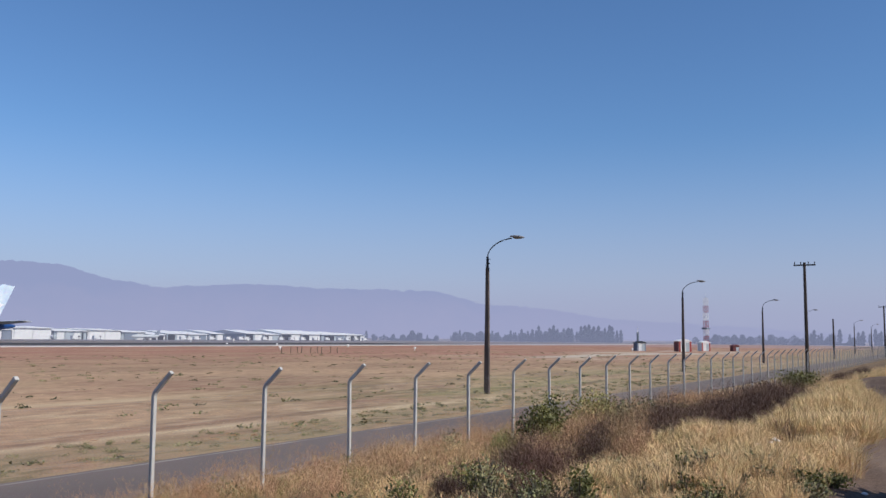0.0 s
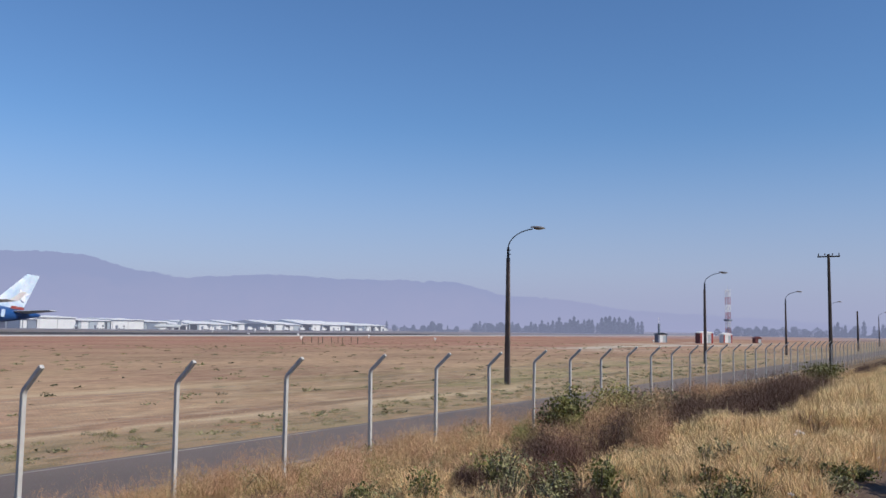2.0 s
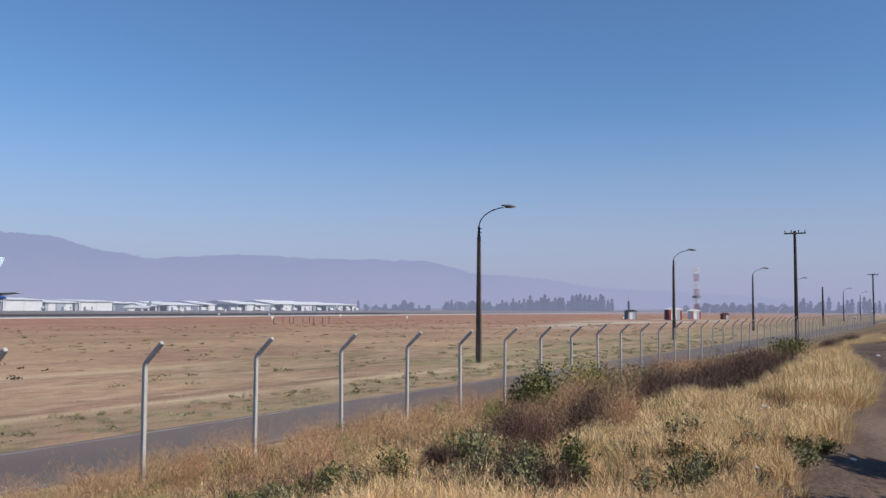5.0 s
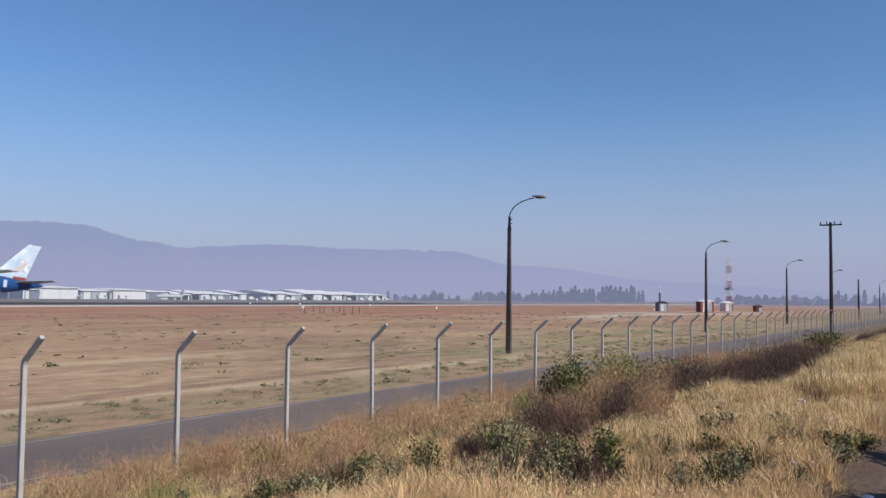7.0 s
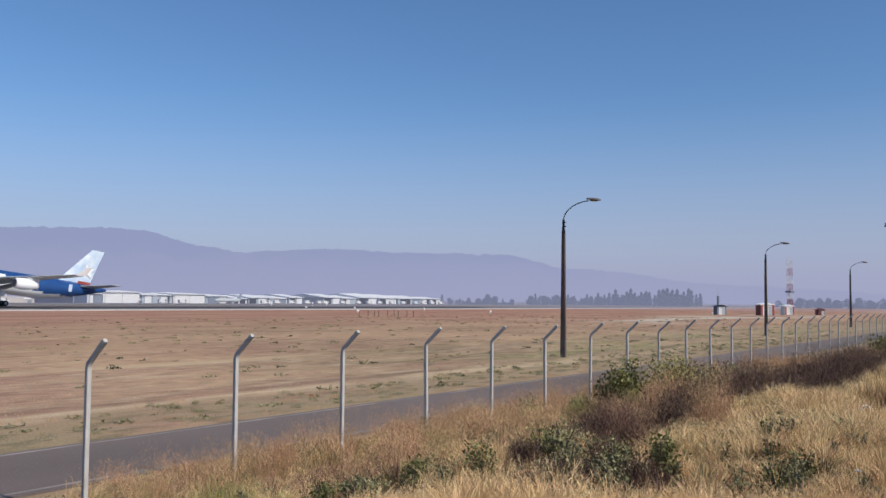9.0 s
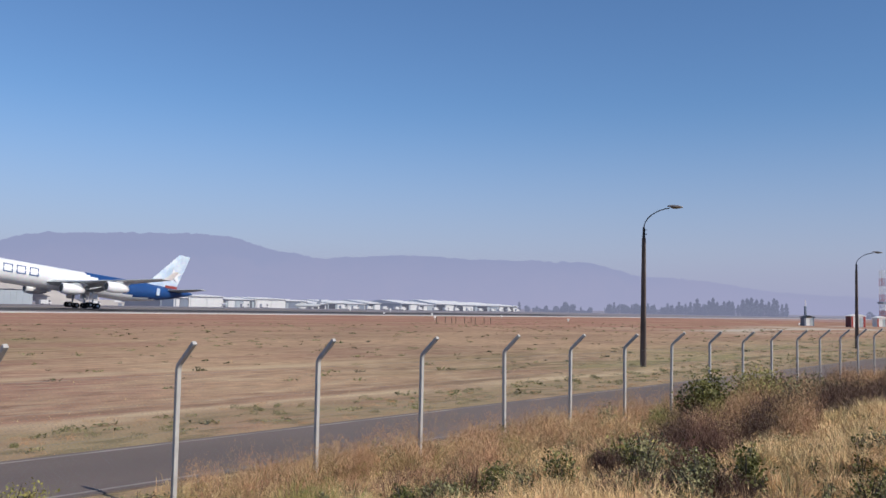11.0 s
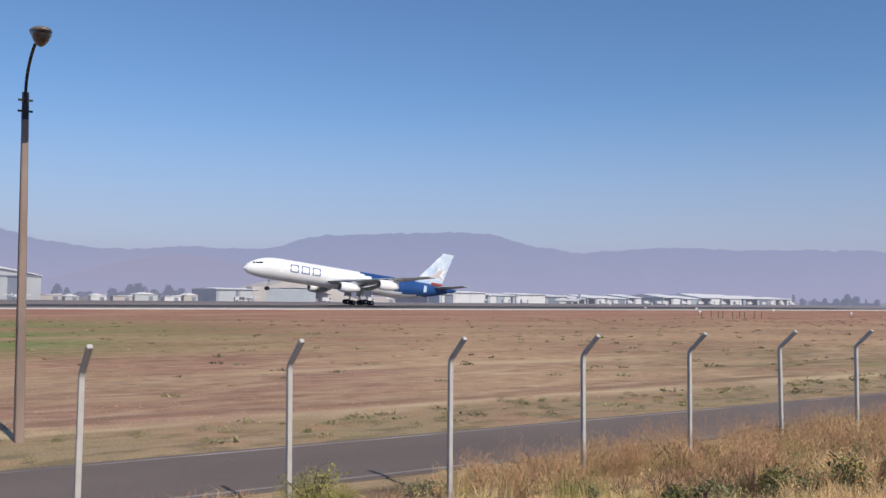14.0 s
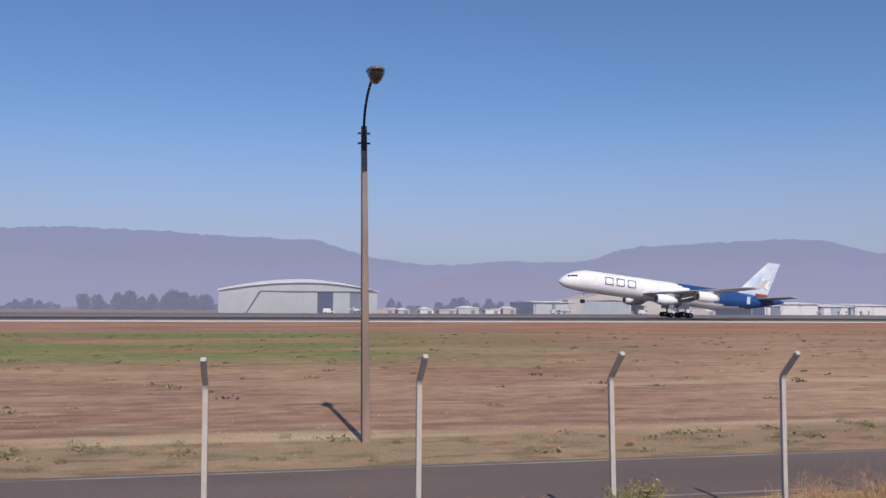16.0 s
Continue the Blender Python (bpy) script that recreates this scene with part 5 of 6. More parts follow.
BUSHES = [  # x, y, width, height, leaves, leaf size, leaf material, label
    (22.0, 9.7, 1.6, 1.4, 4600, 0.05, LEAF, "bright green leafy bush on the bank"),
    (25.4, 9.6, 1.9, 1.25, 2200, 0.05, LEAF_PALE, "yellow-green weeds beside the leafy bush"),
    (27.6, 10.0, 2.0, 1.15, 1800, 0.05, LEAF_PALE, "low yellow-green weeds beside the bush"),
    (29.6, 10.6, 2.0, 0.8, 1000, 0.05, LEAF_PALE, "low yellow-green weeds beside the bush"),
    (20.9, 10.4, 1.4, 0.7, 620, 0.045, LEAF_GREY, "dusty green weed below the fence"),
    (41.0, 6.0, 2.3, 1.05, 1200, 0.06, LEAF, "green leafy bush beyond the dead scrub"),
    (43.5, 6.4, 2.2, 0.85, 900, 0.06, LEAF, "green leafy bush beyond the dead scrub"),
    (19.0, 6.2, 0.9, 0.85, 800, 0.045, LEAF_GREY, "dusty green weed beside the dead scrub"),
    (9.35, 4.85, 0.9, 0.48, 620, 0.026, LEAF_GREY, "broad olive-green weed among dry grass"),
    (9.6, 5.3, 0.8, 0.44, 620, 0.026, LEAF_PALE, "soft yellow-green weed among dry grass"),
    (8.0, 3.6, 0.55, 0.52, 900, 0.022, LEAF_GREY, "dusty grey-green weed in the dry grass"),
    (8.5, 3.75, 0.5, 0.5, 800, 0.022, LEAF, "dark green weed in the dry grass"),
    (8.65, 3.4, 0.42, 0.6, 900, 0.026, LEAF, "upright dark green weed with broad leaves"),
    (7.6, 4.15, 0.45, 0.36, 520, 0.022, LEAF_GREY, "dusty grey-green weed in the dry grass"),
    (8.3, 4.25, 0.45, 0.4, 520, 0.024, LEAF_GREY, "dusty grey-green weed in the dry grass"),
    (7.3, 3.8, 0.4, 0.3, 420, 0.022, LEAF, "low dark green weed in the dry grass"),
    (6.9, 3.35, 0.4, 0.24, 420, 0.022, LEAF, "low dark green weed in the dry grass"),
    (13.6, 4.7, 0.9, 0.28, 700, 0.03, LEAF_GREY, "low grey-green weed strip in the grass"),
    (8.75, 2.3, 0.36, 0.42, 480, 0.02, LEAF, "thin dark green weed in golden grass"),
    (9.05, 2.2, 0.44, 0.34, 480, 0.02, LEAF_GREY, "thin dusty weed in golden grass"),
    (9.6, 2.27, 0.36, 0.34, 420, 0.022, LEAF, "thin dark green weed in golden grass"),
    (8.4, 2.55, 0.4, 0.36, 420, 0.02, LEAF_GREY, "thin dusty weed in golden grass"),
    (9.9, 3.14, 0.16, 0.28, 160, 0.02, LEAF, "small dark green weed in golden grass"),
    (10.45, 2.13, 0.16, 0.26, 160, 0.02, LEAF, "small dark green weed in golden grass"),
    (8.9, 1.6, 0.18, 0.24, 160, 0.02, LEAF, "small dark green weed near the track"),
    (11.3, 2.98, 0.26, 0.26, 240, 0.022, LEAF_GREY, "small dusty weed in golden grass"),
    (11.14, 1.55, 0.5, 0.26, 620, 0.026, LEAF, "low dark green weed at the edge of the dirt track"),
    (11.9, 1.36, 0.5, 0.2, 520, 0.026, LEAF, "low dark green weed at the edge of the dirt track"),
    (10.6, 1.42, 0.5, 0.22, 420, 0.026, LEAF_GREY, "low dusty weed at the edge of the dirt track"),
    (8.81, 6.51, 0.52, 0.32, 800, 0.024, LEAF, "low dark green leafy weed on the bank"),
    (8.26, 5.24, 0.42, 0.44, 800, 0.024, LEAF, "dark green weed with dusty leaves on the bank"),
    (7.95, 5.5, 0.3, 0.3, 360, 0.024, LEAF_GREY, "dusty grey-green weed on the bank"),
    (8.2, 6.8, 0.7, 0.24, 720, 0.024, LEAF_GREY, "low grey-green weed on the bank"),
    (7.7, 7.1, 0.7, 0.24, 620, 0.024, LEAF, "low green weed on the bank"),
    (15.65, 11.4, 0.5, 0.7, 420, 0.03, LEAF_GREY, "dark olive weed below the fence"),
    (11.6, 11.2, 0.8, 0.55, 420, 0.03, LEAF_GREY, "dusty green weed below the fence"),
    (18.8, 10.6, 1.0, 0.7, 620, 0.035, LEAF_GREY, "dusty green weed below the fence"),
    (30.5, 9.6, 2.0, 0.85, 800, 0.05, LEAF_GREY, "dusty green weed below the fence"),
    (28.0, 8.0, 1.8, 0.8, 700, 0.05, LEAF_GREY, "dusty green weed beyond the dead scrub"),
    (34.0, 8.8, 2.0, 0.6, 420, 0.05, LEAF_PALE, "low yellow-green weeds below the fence"),
    (5.2, 11.55, 0.95, 0.75, 900, 0.028, LEAF_PALE, "yellow-green feathery weed at the fence foot"),
    (1.2, 12.0, 1.0, 0.45, 420, 0.028, LEAF_PALE, "yellow-green feathery weed at the fence foot"),
    (7.2, 11.9, 0.9, 0.3, 420, 0.028, LEAF_GREY, "low green weed at the fence foot"),
]
MOUNDS = [  # x, y, width, height of dead or dry mounds, and their kind
    (12.5, 5.9, 0.9, 0.95, "purple"), (13.2, 6.3, 0.9, 0.95, "purple"), (11.6, 5.5, 0.7, 0.8, "purple"), (12.0, 5.3, 0.6, 0.8, "red"), (10.9, 4.75, 0.6, 0.74, "red"), (11.7, 4.95, 0.7, 0.84, "red"), (10.2, 4.4, 0.5, 0.55, "red"),
    (14.2, 5.4, 0.8, 0.7, "purple"), (8.75, 5.0, 0.34, 0.4, "purple"), (9.4, 5.45, 0.36, 0.38, "purple"), (14.1, 4.75, 0.85, 0.75, "russet"), (15.2, 5.2, 0.9, 0.85, "russet"), (8.2, 3.5, 0.5, 0.4, "purple"), (8.5, 3.3, 0.4, 0.36, "purple"), (8.0, 4.05, 0.45, 0.4, "purple"), (7.5, 3.75, 0.4, 0.34, "red"), (9.1, 4.2, 0.5, 0.42, "red"), (7.2, 4.1, 0.4, 0.3, "purple"),
    (11.6, 8.9, 1.0, 0.85, "russet"), (12.4, 9.6, 1.1, 0.95, "russet"), (10.9, 9.2, 0.9, 0.7, "russet"), (13.6, 10.4, 1.1, 0.95, "russet"), (15.2, 10.6, 1.2, 1.0, "russet"), (17.0, 11.2, 1.3, 1.0, "russet"), (16.2, 9.6, 1.2, 0.9, "russet"),
]


SPREAD = random.Random(11)
for q in range(34):
    x = SPREAD.uniform(10.5, 24)
    MOUNDS.append((x, SPREAD.uniform(6.8, 11.4), SPREAD.uniform(0.5, 1.0), SPREAD.uniform(0.5, 0.95), SPREAD.choice(("russet", "russet", "russet", "gold", "gold", "pale"))))


def clear_of_bushes(x, y, lane=0.75):
    """Away from the weeds and mounds, with low growth only before their lit side."""
    ok = np.ones(len(x), bool)
    for b in BUSHES + MOUNDS:
        d = math.hypot(b[0], b[1])
        ux, uy = b[0] / d, b[1] / d
        along, across = (x - b[0]) * ux + (y - b[1]) * uy, (y - b[1]) * ux - (x - b[0]) * uy
        ok &= ~((along > -lane - 0.3 * b[2]) & (along < 0.4 * b[2]) & (np.abs(across) < 0.48 * b[2]))
    return ok


def in_scrub(x, y):
    return ((x - 21.3) / 5.6) ** 2 + ((y - 5.1 + 0.14 * (x - 20)) / 1.15) ** 2 < 1


def fuzz(name, label, mat, n, x0, x1, y0, y1, wide, tall, per, length, thick, seed, keep=None, power=1.5, thin=0.6, edge=13.1):
    """Dry brush: low domes of countless fine twigs that point up and out."""
    g = np.random.default_rng(seed)
    cx = x0 + (x1 - x0) * g.uniform(0, 1, n) ** power
    cy = g.uniform(y0, y1, n)
    k = (swell(cx, cy, seed) > g.uniform(0, thin, n)) & (cy > track_edge(cx) + 0.1) & (np.hypot(cx - 9.5, (cy - 9.5) * 1.2) > 0.8)
    if keep is not None:
        k &= keep(cx, cy)
    cx, cy = cx[k], cy[k]
    size = g.uniform(0.5, 1.2, len(cx)) * (0.7 + 0.6 * swell(cx * 0.8, cy, seed + 2))
    m = len(cx) * per
    d = g.normal(size=(m, 3))
    d[:, 2] = np.abs(d[:, 2])
    d /= np.linalg.norm(d, axis=1)[:, None]
    rad = g.uniform(0.15, 1, (m, 1)) ** 0.5
    ss = np.repeat(size, per)[:, None]
    off = d * rad * ss * np.array((wide, wide, tall))
    p = np.stack([np.repeat(cx, per), np.repeat(cy, per), np.zeros(m)], 1) + off
    p[:, 2] += height(p[:, 0], p[:, 1])
    p = p[p[:, 1] < edge]
    m = len(p)
    way = g.normal(0, 0.55, (m, 3)) + np.array((0, 0, 0.9))
    way /= np.linalg.norm(way, axis=1)[:, None]
    side = np.cross(way, g.normal(size=(m, 3)))
    side /= np.linalg.norm(side, axis=1)[:, None] + 1e-9
    ln = length * g.uniform(0.5, 1.3, (m, 1))
    v = np.stack([p - side * thick, p + side * thick, p + way * ln], 1).reshape(-1, 3)
    return tagged(arrays(name, v, np.arange(len(v)).reshape(-1, 3), mat), label, "dry brush", kind="stuff")


def off_scrub(x, y):
    return ~in_scrub(x, y) & ~in_scrub(x * 1.07, y * 1.07) & clear_of_bushes(x, y)


def tussocks(name, label, mat, n, x0, x1, y0, y1, wide, tall, per, width, seed, keep=None, power=1.5, thin=0.6, arch=0.5):
    """Grass tussocks: each a sheaf of fine stems that rise from one foot, fan out and nod at the tip."""
    g = np.random.default_rng(seed)
    cx = x0 + (x1 - x0) * g.uniform(0, 1, n) ** power
    cy = g.uniform(y0, y1, n)
    k = (swell(cx, cy, seed) > g.uniform(0, thin, n)) & (cy > track_edge(cx))
    if keep is not None:
        k &= keep(cx, cy)
    cx, cy = cx[k], cy[k]
    size = g.uniform(0.55, 1.2, len(cx)) * (0.65 + 0.6 * swell(cx * 0.9, cy * 1.1, seed + 2))
    m = len(cx) * per
    ss = np.repeat(size, per)
    a = g.uniform(0, 2 * math.pi, m)
    r = g.uniform(0, 1, m) ** 0.6
    out = np.stack([np.cos(a), np.sin(a)], 1)
    foot = np.stack([np.repeat(cx, per), np.repeat(cy, per)], 1) + out * (r * ss * wide * 0.45)[:, None]
    ok = (foot[:, 1] < 13.05) & (foot[:, 1] > 1.0)
    foot, out, r, ss = foot[ok], out[ok], r[ok], ss[ok]
    m = len(foot)
    h = tall * ss * g.uniform(0.45, 1.1, m) * (1.1 - 0.35 * r)
    fan = (wide * 0.7 * r * ss * g.uniform(0.4, 1.3, m))[:, None] * out + g.normal(0, 0.06, (m, 2))
    z = height(foot[:, 0], foot[:, 1]) - 0.02
    t = g.uniform(0, math.pi, m)
    w = np.stack([np.cos(t), np.sin(t), np.zeros(m)], 1) * (width * g.uniform(0.6, 1.3, m))[:, None]
    low = np.concatenate([foot, z[:, None]], 1)
    mid = np.concatenate([foot + fan * 0.35, (z + h * 0.62)[:, None]], 1)
    tip = np.concatenate([foot + fan * (1 + arch * 0.4), (z + h * (1 - 0.12 * arch))[:, None]], 1)
    v = np.stack([low - w, low + w, mid + w * 1.25, mid - w * 1.25, tip], 1).reshape(-1, 3)
    q = np.arange(m)[:, None] * 5
    f = np.concatenate([q + np.array([[0, 1, 2]]), q + np.array([[0, 2, 3]]), q + np.array([[3, 2, 4]])])
    return tagged(arrays(name, v, f, mat), label, "grass", kind="stuff")


def golden_side(x, y):
    return off_scrub(x, y) & (y < 4.4 + 0.02 * x)


def russet_side(x, y):
    return off_scrub(x, y) & (y > 5.2)


g0 = np.random.default_rng(3)
blades("straw_grass", tufts(4200, 18, 3.0, 80, 1.3, 8.0, 0.12, 31, off_scrub, 1.9), 0.30, 0.0032, 0.9, STRAW, "golden dry grass on the bank", 41, 1.6)
tussocks("golden_tussocks", "tall golden dry grass in soft tussocks on the bank", STRAW, 2200, 5, 26, 1.2, 6.2, 0.30, 0.37, 100, 0.0021, 201, off_scrub, 1.5, 0.8)
tussocks("olive_tussocks", "yellow-olive dry grass mounded along the dirt track", OLIVE_STRAW, 2200, 10, 60, 1.3, 4.6, 0.36, 0.36, 90, 0.0027, 202, golden_side, 1.3, 0.5)
tussocks("olive_tussocks", "tall yellow-olive grass at the bend of the track", OLIVE_STRAW, 520, 17, 30, 1.3, 3.2, 0.42, 0.50, 90, 0.003, 203, golden_side, 1.0, 0.3)
tussocks("russet_tussocks", "russet feathery dry weeds in soft mounds on the bank", RUSSET, 700, 9, 36, 5.0, 12.6, 0.42, 0.48, 100, 0.0022, 204, russet_side, 1.3, 0.9)
tussocks("brown_tussocks", "dull brown dead stalks among the golden grass", DEAD, 260, 6, 24, 1.5, 9.0, 0.24, 0.42, 60, 0.0026, 205, off_scrub, 1.3, 1.0)
tussocks("dark_tussocks", "dark olive stalks low in the golden grass", LEAF_DARK, 240, 6, 16, 1.8, 7.0, 0.26, 0.34, 60, 0.0028, 206, off_scrub, 1.3, 1.0)
blades("short_grass", tufts(7000, 16, 1.0, 60, 1.3, 12.4, 0.2, 37, clear_of_bushes, 1.8, 0.3), 0.12, 0.006, 1.0, STRAW, "short golden grass between the tufts", 48)
blades("dry_weeds", tufts(1000, 26, 8.5, 50, 10.6, 12.9, 0.15, 38, clear_of_bushes, 1.0, 0.9), 0.60, 0.0036, 0.8, RUSSET, "russet dry feathery weeds along the fence foot", 49, 2.4)
blades("short_grass", tufts(3000, 14, -14, 40, 9.5, 13.2, 0.2, 33), 0.20, 0.006, 0.9, STRAW, "short straw grass at the fence foot", 43)
blades("dry_weeds", tufts(240, 26, -12, 9, 10.8, 12.8, 0.16, 39, None, 1.0), 0.5, 0.0045, 0.8, RUSSET, "thin dry weeds at the fence foot", 50, 2.2)
fuzz("golden_brush", "soft golden dry brush over the bank", STRAW, 1500, 4, 60, 1.5, 6.6, 0.36, 0.36, 330, 0.075, 0.0026, 81, off_scrub, 1.7, 0.9)
fuzz("golden_brush", "small golden dry tufts over the bank", STRAW, 3200, 4, 60, 1.5, 7.5, 0.20, 0.20, 110, 0.06, 0.0026, 91, off_scrub, 1.7, 0.7)
fuzz("russet_brush", "russet dry brush below the fence", RUSSET, 900, 8.5, 48, 6.0, 12.7, 0.45, 0.62, 420, 0.085, 0.0026, 82, off_scrub, 1.35, 1.0)
fuzz("russet_brush", "tall russet dry brush along the fence foot", RUSSET, 330, 10, 46, 10.4, 12.7, 0.5, 0.92, 520, 0.09, 0.0026, 83, clear_of_bushes, 1.1, 0.7)
fuzz("golden_brush", "pale dry brush among the russet weeds", STRAW, 420, 8, 40, 6.5, 12.6, 0.34, 0.42, 300, 0.08, 0.0028, 84, off_scrub, 1.3, 0.9)
fuzz("dead_brush", "dull brown dead brush among the dry weeds", DEAD, 340, 8, 40, 4.5, 12.2, 0.34, 0.44, 280, 0.08, 0.0026, 92, off_scrub, 1.3, 0.9)
fuzz("verge_brush", "low dusty green growth on the road verge", LEAF_GREY, 420, -22, 85, 17.8, 21.6, 0.24, 0.14, 110, 0.06, 0.006, 93, None, 1.0, 0.9, 40)
fuzz("verge_brush", "low straw growth on the road verge", RUSSET, 380, -22, 85, 17.6, 22.4, 0.30, 0.10, 90, 0.05, 0.004, 94, None, 1.0, 0.9, 40)
fuzz("grey_brush", "grey-green low brush among the dry weeds", LEAF_GREY, 170, 8, 40, 5.5, 11.5, 0.42, 0.34, 200, 0.07, 0.006, 85, off_scrub, 1.3)
fuzz("dead_scrub", "dark brown dead scrub on the bank", SCRUB, 700, 14.5, 28.5, 3.0, 7.6, 0.55, 0.80, 560, 0.10, 0.0034, 86, in_scrub, 1.0, 0.2)
fuzz("russet_brush", "tall russet mounds on the bank", RUSSET, 90, 9, 34, 6.5, 12.4, 0.62, 0.85, 900, 0.09, 0.0024, 97, off_scrub, 1.2, 1.0)
fuzz("green_brush", "fresh yellow-green growth through the dry brush", LEAF_PALE, 130, 9, 34, 7.0, 12.6, 0.30, 0.40, 240, 0.07, 0.003, 98, None, 1.1, 1.0)
fuzz("green_brush", "dull green growth through the golden grass", LEAF_GREY, 110, 6.5, 16, 1.7, 4.6, 0.22, 0.26, 220, 0.06, 0.0026, 99, None, 1.2, 1.0)
fuzz("green_brush", "feathery yellow-green weeds at the fence foot", LEAF_PALE, 26, 4.7, 5.9, 11.2, 11.8, 0.3, 0.62, 260, 0.08, 0.0026, 101, None, 1.0, 0.1)
fuzz("green_brush", "feathery yellow-green weeds at the fence foot", LEAF_PALE, 60, 6.6, 14, 10.2, 12.4, 0.28, 0.34, 220, 0.07, 0.0026, 102, None, 1.0, 0.8)
fuzz("green_brush", "soft grey-green growth beside the dead scrub", LEAF_GREY, 46, 11.5, 17, 7.4, 10.2, 0.42, 0.5, 320, 0.08, 0.003, 103, None, 1.0, 0.8)


def mound(kind, x, y, wide, tall, seed):
    """One dry mound: a loose dome of fine twigs with a ragged outline."""
    mat, label = {"purple": (SCRUB, "dark purple-brown dead weed mound on the bank"), "red": (DEAD, "reddish brown dead weed mound on the bank"), "russet": (RUSSET, "soft russet dry weed mound on the bank"),
                  "gold": (STRAW, "soft golden dry grass mound on the bank"), "pale": (LEAF_PALE, "soft yellow-green weed mound on the bank")}[kind]
    fuzz("weed_mound", label, mat, 7, x - wide * 0.3, x + wide * 0.3, y - wide * 0.3, y + wide * 0.3, wide * 0.42, tall * 0.85, int(900 * max(wide, 0.5)), 0.085, 0.0024 if x < 11 else 0.003, seed, None, 1.0, 0.05)


tussocks("pale_tussocks", "pale bleached grass among the russet weeds", OLIVE_STRAW, 420, 6.5, 22, 5.5, 12.4, 0.26, 0.38, 80, 0.0022, 207, clear_of_bushes, 1.2, 1.0)
tussocks("green_tussocks", "yellow-green grass among the russet weeds", LEAF_PALE, 260, 7, 24, 5.0, 12.4, 0.28, 0.42, 70, 0.0022, 208, clear_of_bushes, 1.2, 1.1)
tussocks("green_tussocks", "dull green stems in the golden grass", LEAF_GREY, 130, 7, 14, 1.8, 5.0, 0.20, 0.36, 50, 0.0022, 209, None, 1.2, 1.1)
fuzz("dead_scrub", "dark brown dead scrub beside the far track", SCRUB, 90, 44, 56, 4.4, 5.3, 0.5, 0.42, 180, 0.14, 0.008, 89, None, 1.0, 0.2)
SEEDLINGS = random.Random(5)
for q in range(46):
    x, y = SEEDLINGS.uniform(7.2, 13.5), SEEDLINGS.uniform(1.8, 8.5)
    if y < track_edge(x) + 0.3:
        continue
    size = SEEDLINGS.uniform(0.16, 0.34)
    BUSHES.append((x, y, size, size * 0.75 + 0.08, 200, 0.026, SEEDLINGS.choice((LEAF, LEAF_GREY, LEAF_GREY)), "small dusty weed scattered in the dry grass"))
for q, (x, y, w, h, kind) in enumerate(MOUNDS):
    mound(kind, x, y, w, h, 220 + q)


def leafy(name, label, x, y, wide, tall, count, leaf, mat, seed):
    """A weed of many small leaves on thin stems."""
    z = float(height(x, y))
    ob = thing(name, label, "bush", pose(x, y, z), "weeds on the bank")
    g = np.random.default_rng(seed)
    bm = bmesh.new()
    tips = []
    for q in range(9):
        a, r = g.uniform(0, 6.28), wide * 0.45 * g.uniform(0.2, 1)
        tip = (r * math.cos(a), r * math.sin(a), tall * g.uniform(0.55, 1.0))
        tips.append(tip)
        tube(bm, [(0, 0, -0.1), (tip[0] * 0.4, tip[1] * 0.4, tip[2] * 0.55), tip], [0.012, 0.009, 0.004], 4)
    part("stalk", bm, BARK, ob)
    tips = np.array(tips)

    def shape(g2, n):
        k = g2.integers(0, len(tips), n)
        f = g2.uniform(0.25, 1.0, (n, 1))
        base = tips[k] * np.concatenate([f ** 1.3, f ** 1.3, f], 1)
        return base + g2.normal(0, 1, (n, 3)) * np.array((wide * 0.15, wide * 0.15, tall * 0.10)) * (1.25 - 0.5 * f)
    crown("foliage", shape, count, leaf, seed, mat, ob)
    return ob


for q, (x, y, w, h, n, s, mat, label) in enumerate(BUSHES):
    leafy("bush", label, x, y, w, h, int(n * 0.95), s * 0.78, mat, 60 + q)


# unseen shrubs, added on the other side of the dirt track to throw shade across it
for q, (x, y, w, h, n) in enumerate(((11.55, -1.5, 1.7, 2.35, 15000), (8.95, -1.7, 2.1, 2.45, 18000))):
    leafy("shrub", "unseen dense shrub added to cast shade on the dirt track", x, y, w, h, n, 0.07, LEAF, 160 + q)


# small weeds over the field and along the verge
def field_weeds(name, count, x0, x1, y0, y1, size, mat, label, seed, power=1.0):
    g = np.random.default_rng(seed)
    x = g.uniform(x0, x1, count)
    y = y0 + (y1 - y0) * g.uniform(0, 1, count) ** power
    per = 26
    s = size * g.uniform(0.4, 1.4, count)
    c = np.stack([np.repeat(x, per), np.repeat(y, per), np.zeros(count * per)], 1)
    ss = np.repeat(s, per)
    d = g.normal(0, 1, (count * per, 3)) * np.stack([ss, ss * 0.6, ss * 0.22], 1)
    c = c + d
    c[:, 2] = np.abs(c[:, 2]) + 0.01
    a = g.normal(size=(len(c), 3)) * ss[:, None] * 0.22
    b = g.normal(size=(len(c), 3)) * ss[:, None] * 0.22
    v = np.stack([c + a, c + b, c - a], 1).reshape(-1, 3)
    v[:, 2] = np.maximum(v[:, 2], 0.003)
    return tagged(arrays(name, v, np.arange(len(v)).reshape(-1, 3), mat), label, "weeds", kind="stuff")


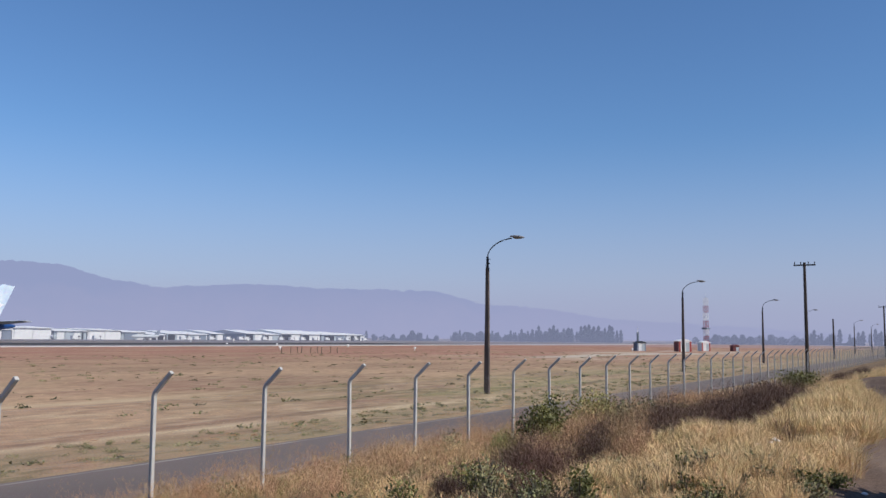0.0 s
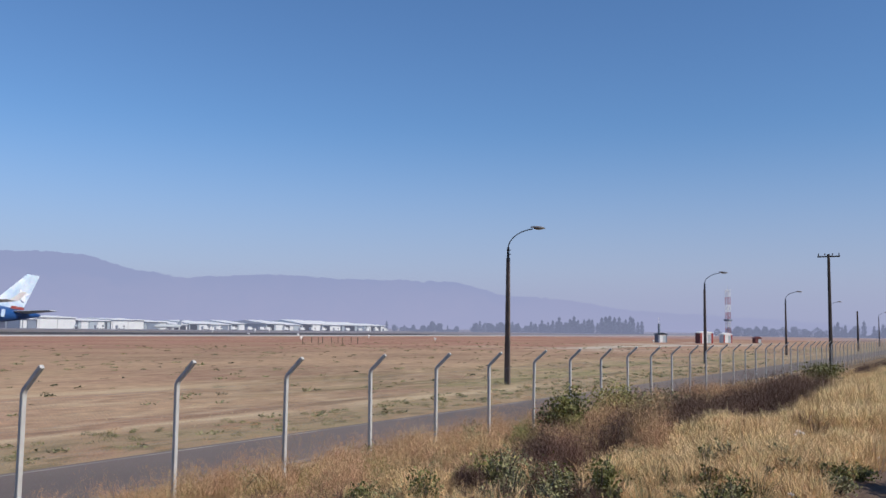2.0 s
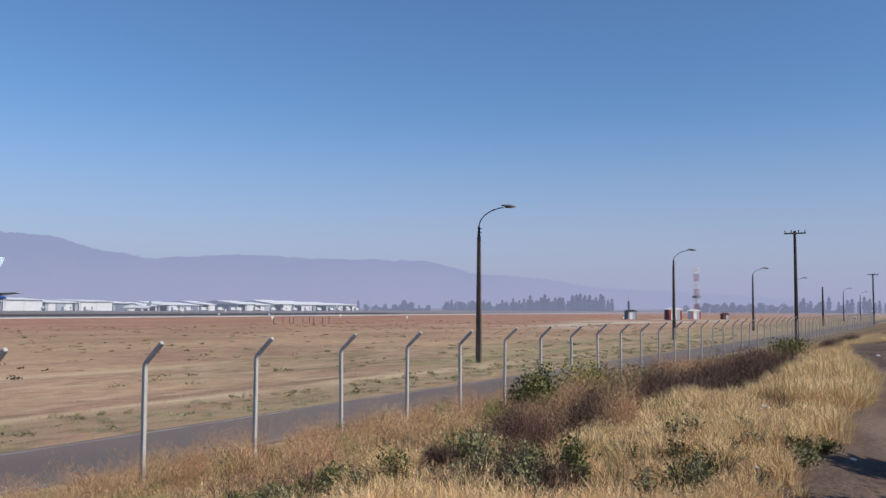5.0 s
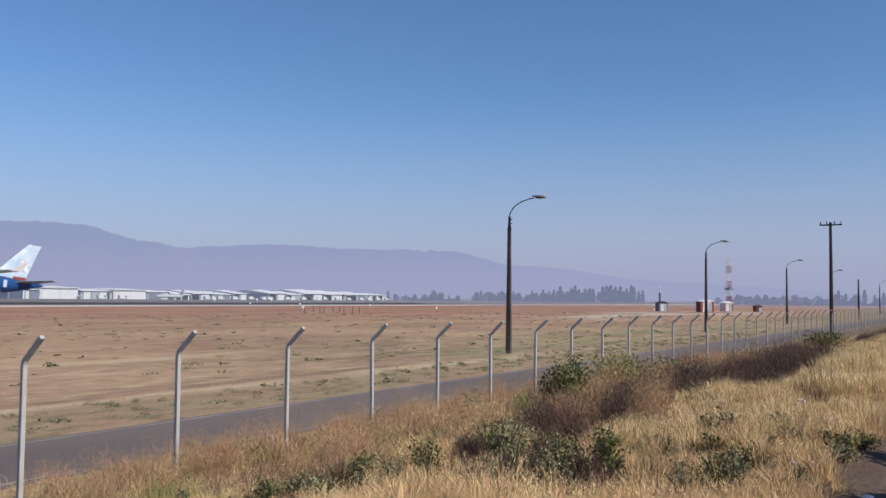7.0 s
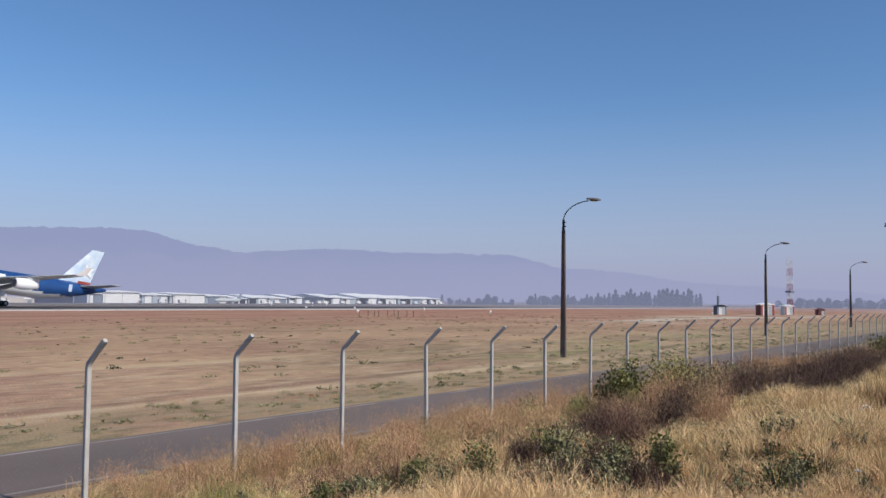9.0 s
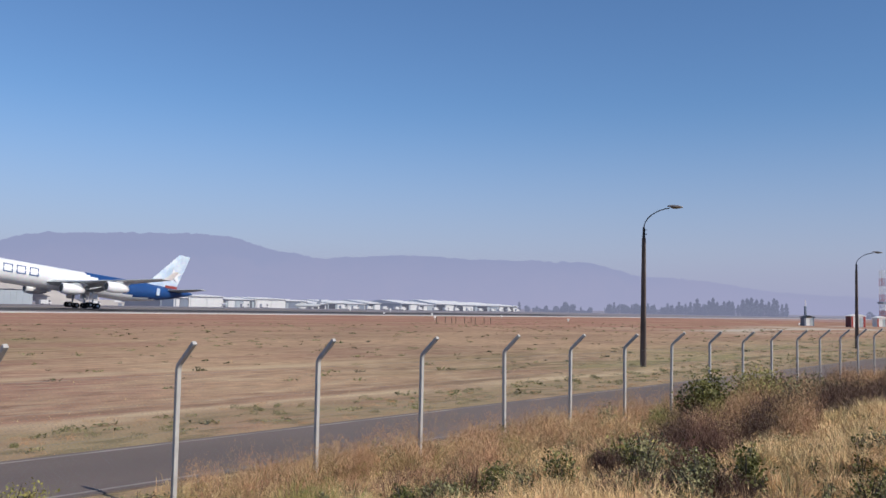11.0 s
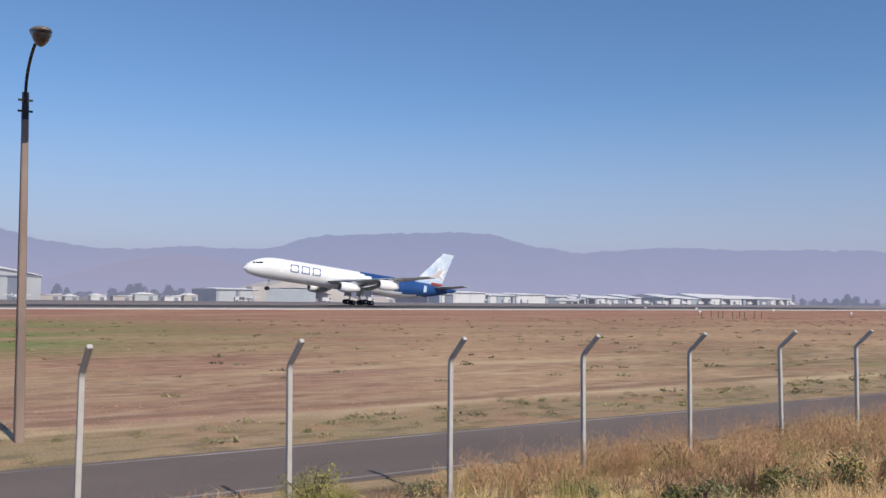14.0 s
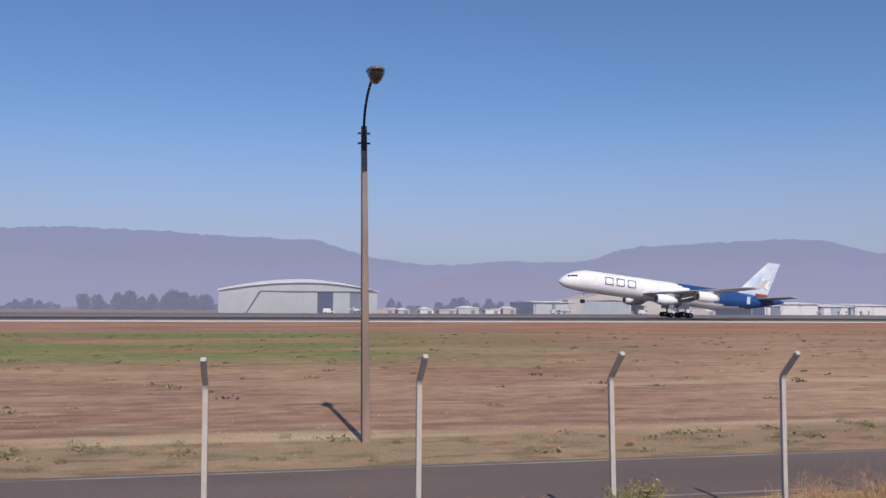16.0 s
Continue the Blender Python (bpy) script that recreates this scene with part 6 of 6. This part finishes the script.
field_weeds("field_weeds", 420, -60, 190, 27, 110, 0.15, LEAF_DARK, "small dark weeds scattered over the airfield", 71)
field_weeds("field_weeds", 700, -60, 190, 26, 110, 0.20, LEAF_GREY, "small grey-green weeds scattered over the airfield", 75)
field_weeds("verge_weeds", 150, -25, 90, 18.0, 21.5, 0.17, LEAF_GREY, "grey-green weeds along the road verge", 72)
field_weeds("verge_weeds", 160, 34, 110, 19, 30, 0.15, LEAF_GREY, "grey-green weeds round the lamp foot", 73)

verge_spots = np.stack([g0.uniform(-30, 110, 14000), 17.4 + g0.exponential(1.6, 14000), g0.uniform(0.5, 1.1, 14000), g0.uniform(0, 6.28, 14000)], 1)
verge_spots = verge_spots[verge_spots[:, 1] < 26]
stubble = np.stack([g0.uniform(-40, 80, 26000), 21 + 45 * g0.uniform(0, 1, 26000) ** 1.5, g0.uniform(0.5, 1.2, 26000), g0.uniform(0, 6.28, 26000)], 1)
stubble = stubble[swell(stubble[:, 0] * 0.35, stubble[:, 1] * 1.1, 5) > g0.uniform(0.25, 0.85, len(stubble))]
blades("field_stubble", stubble, 0.07, 0.022, 1.0, OLIVE_STRAW, "bleached straw stubble in patches over the airfield", 53)
blades("verge_grass", verge_spots, 0.09, 0.010, 0.9, RUSSET, "short straw grass along the road verge", 47)

# ---- litter and small airfield markers ----
for q, (x, y, s, up) in enumerate(((15.3, 2.62, 0.10, 0.20), (15.05, 2.66, 0.06, 0.20), (14.5, 2.75, 0.055, 0.20), (14.1, 1.40, 0.06, 0.03), (11.8, 1.02, 0.05, 0), (8.9, 1.02, 0.06, 0), (38.0, 2.3, 0.09, 0), (30.0, 1.9, 0.07, 0), (9.6, 1.75, 0.05, 0.12))):
    bm = bmesh.new()
    bmesh.ops.create_icosphere(bm, subdivisions=2, radius=s)
    for v in bm.verts:
        v.co *= 0.7 + 0.6 * noise.noise(v.co * 9 + Vector((q, 0, 0)))
        v.co.z = max(v.co.z, -0.3 * s) * 0.6
        v.co.x *= 1.3
    ob = part("litter", bm, LITTER, None, "crumpled sun-bleached plastic litter in the grass" if up else "crumpled sun-bleached litter on the dirt track", m=pose(x, y, float(height(x, y)) + 0.15 * s + up, 0, 0, q * 50))
    tagged(ob, "", "litter")


def marker(b, d, tall=0.8):
    ob = thing("runway_marker", "small white runway marker on the field", "marker", pose(*bearing(b, d), 0), "runway markers")
    part("stake", box((0.15, 0.15, tall * 0.5), (0, 0, tall * 0.25), 0.01), WHITE, ob)
    part("board", box((0.8, 0.25, tall * 0.5), (0, 0, tall * 0.75), 0.03), WHITE, ob)


for b, d, h in ((49.4, 213, 0.8), (58.0, 223.5, 0.8), (53.7, 272.7, 0.9), (71.9, 255, 0.8), (49.2, 300, 0.8), (46.1, 300, 0.8), (43.9, 359, 2.4), (46.5, 412, 2.0), (47.4, 415, 2.0)):
    marker(b, d, h)

for q in range(9):
    b = 49.5 + q * 0.42 + (0.15 if q % 3 else 0)
    ob = part("marker_stake", box((0.10, 0.10, 1.2 + 0.2 * (q % 2)), (0, 0, 0.55), 0.02), BARK, None, "weathered brown stake standing on the airfield", m=pose(*bearing(b, 172 + 3 * (q % 2)), 0))
    tagged(ob, "", "stake", "row of stakes on the field")
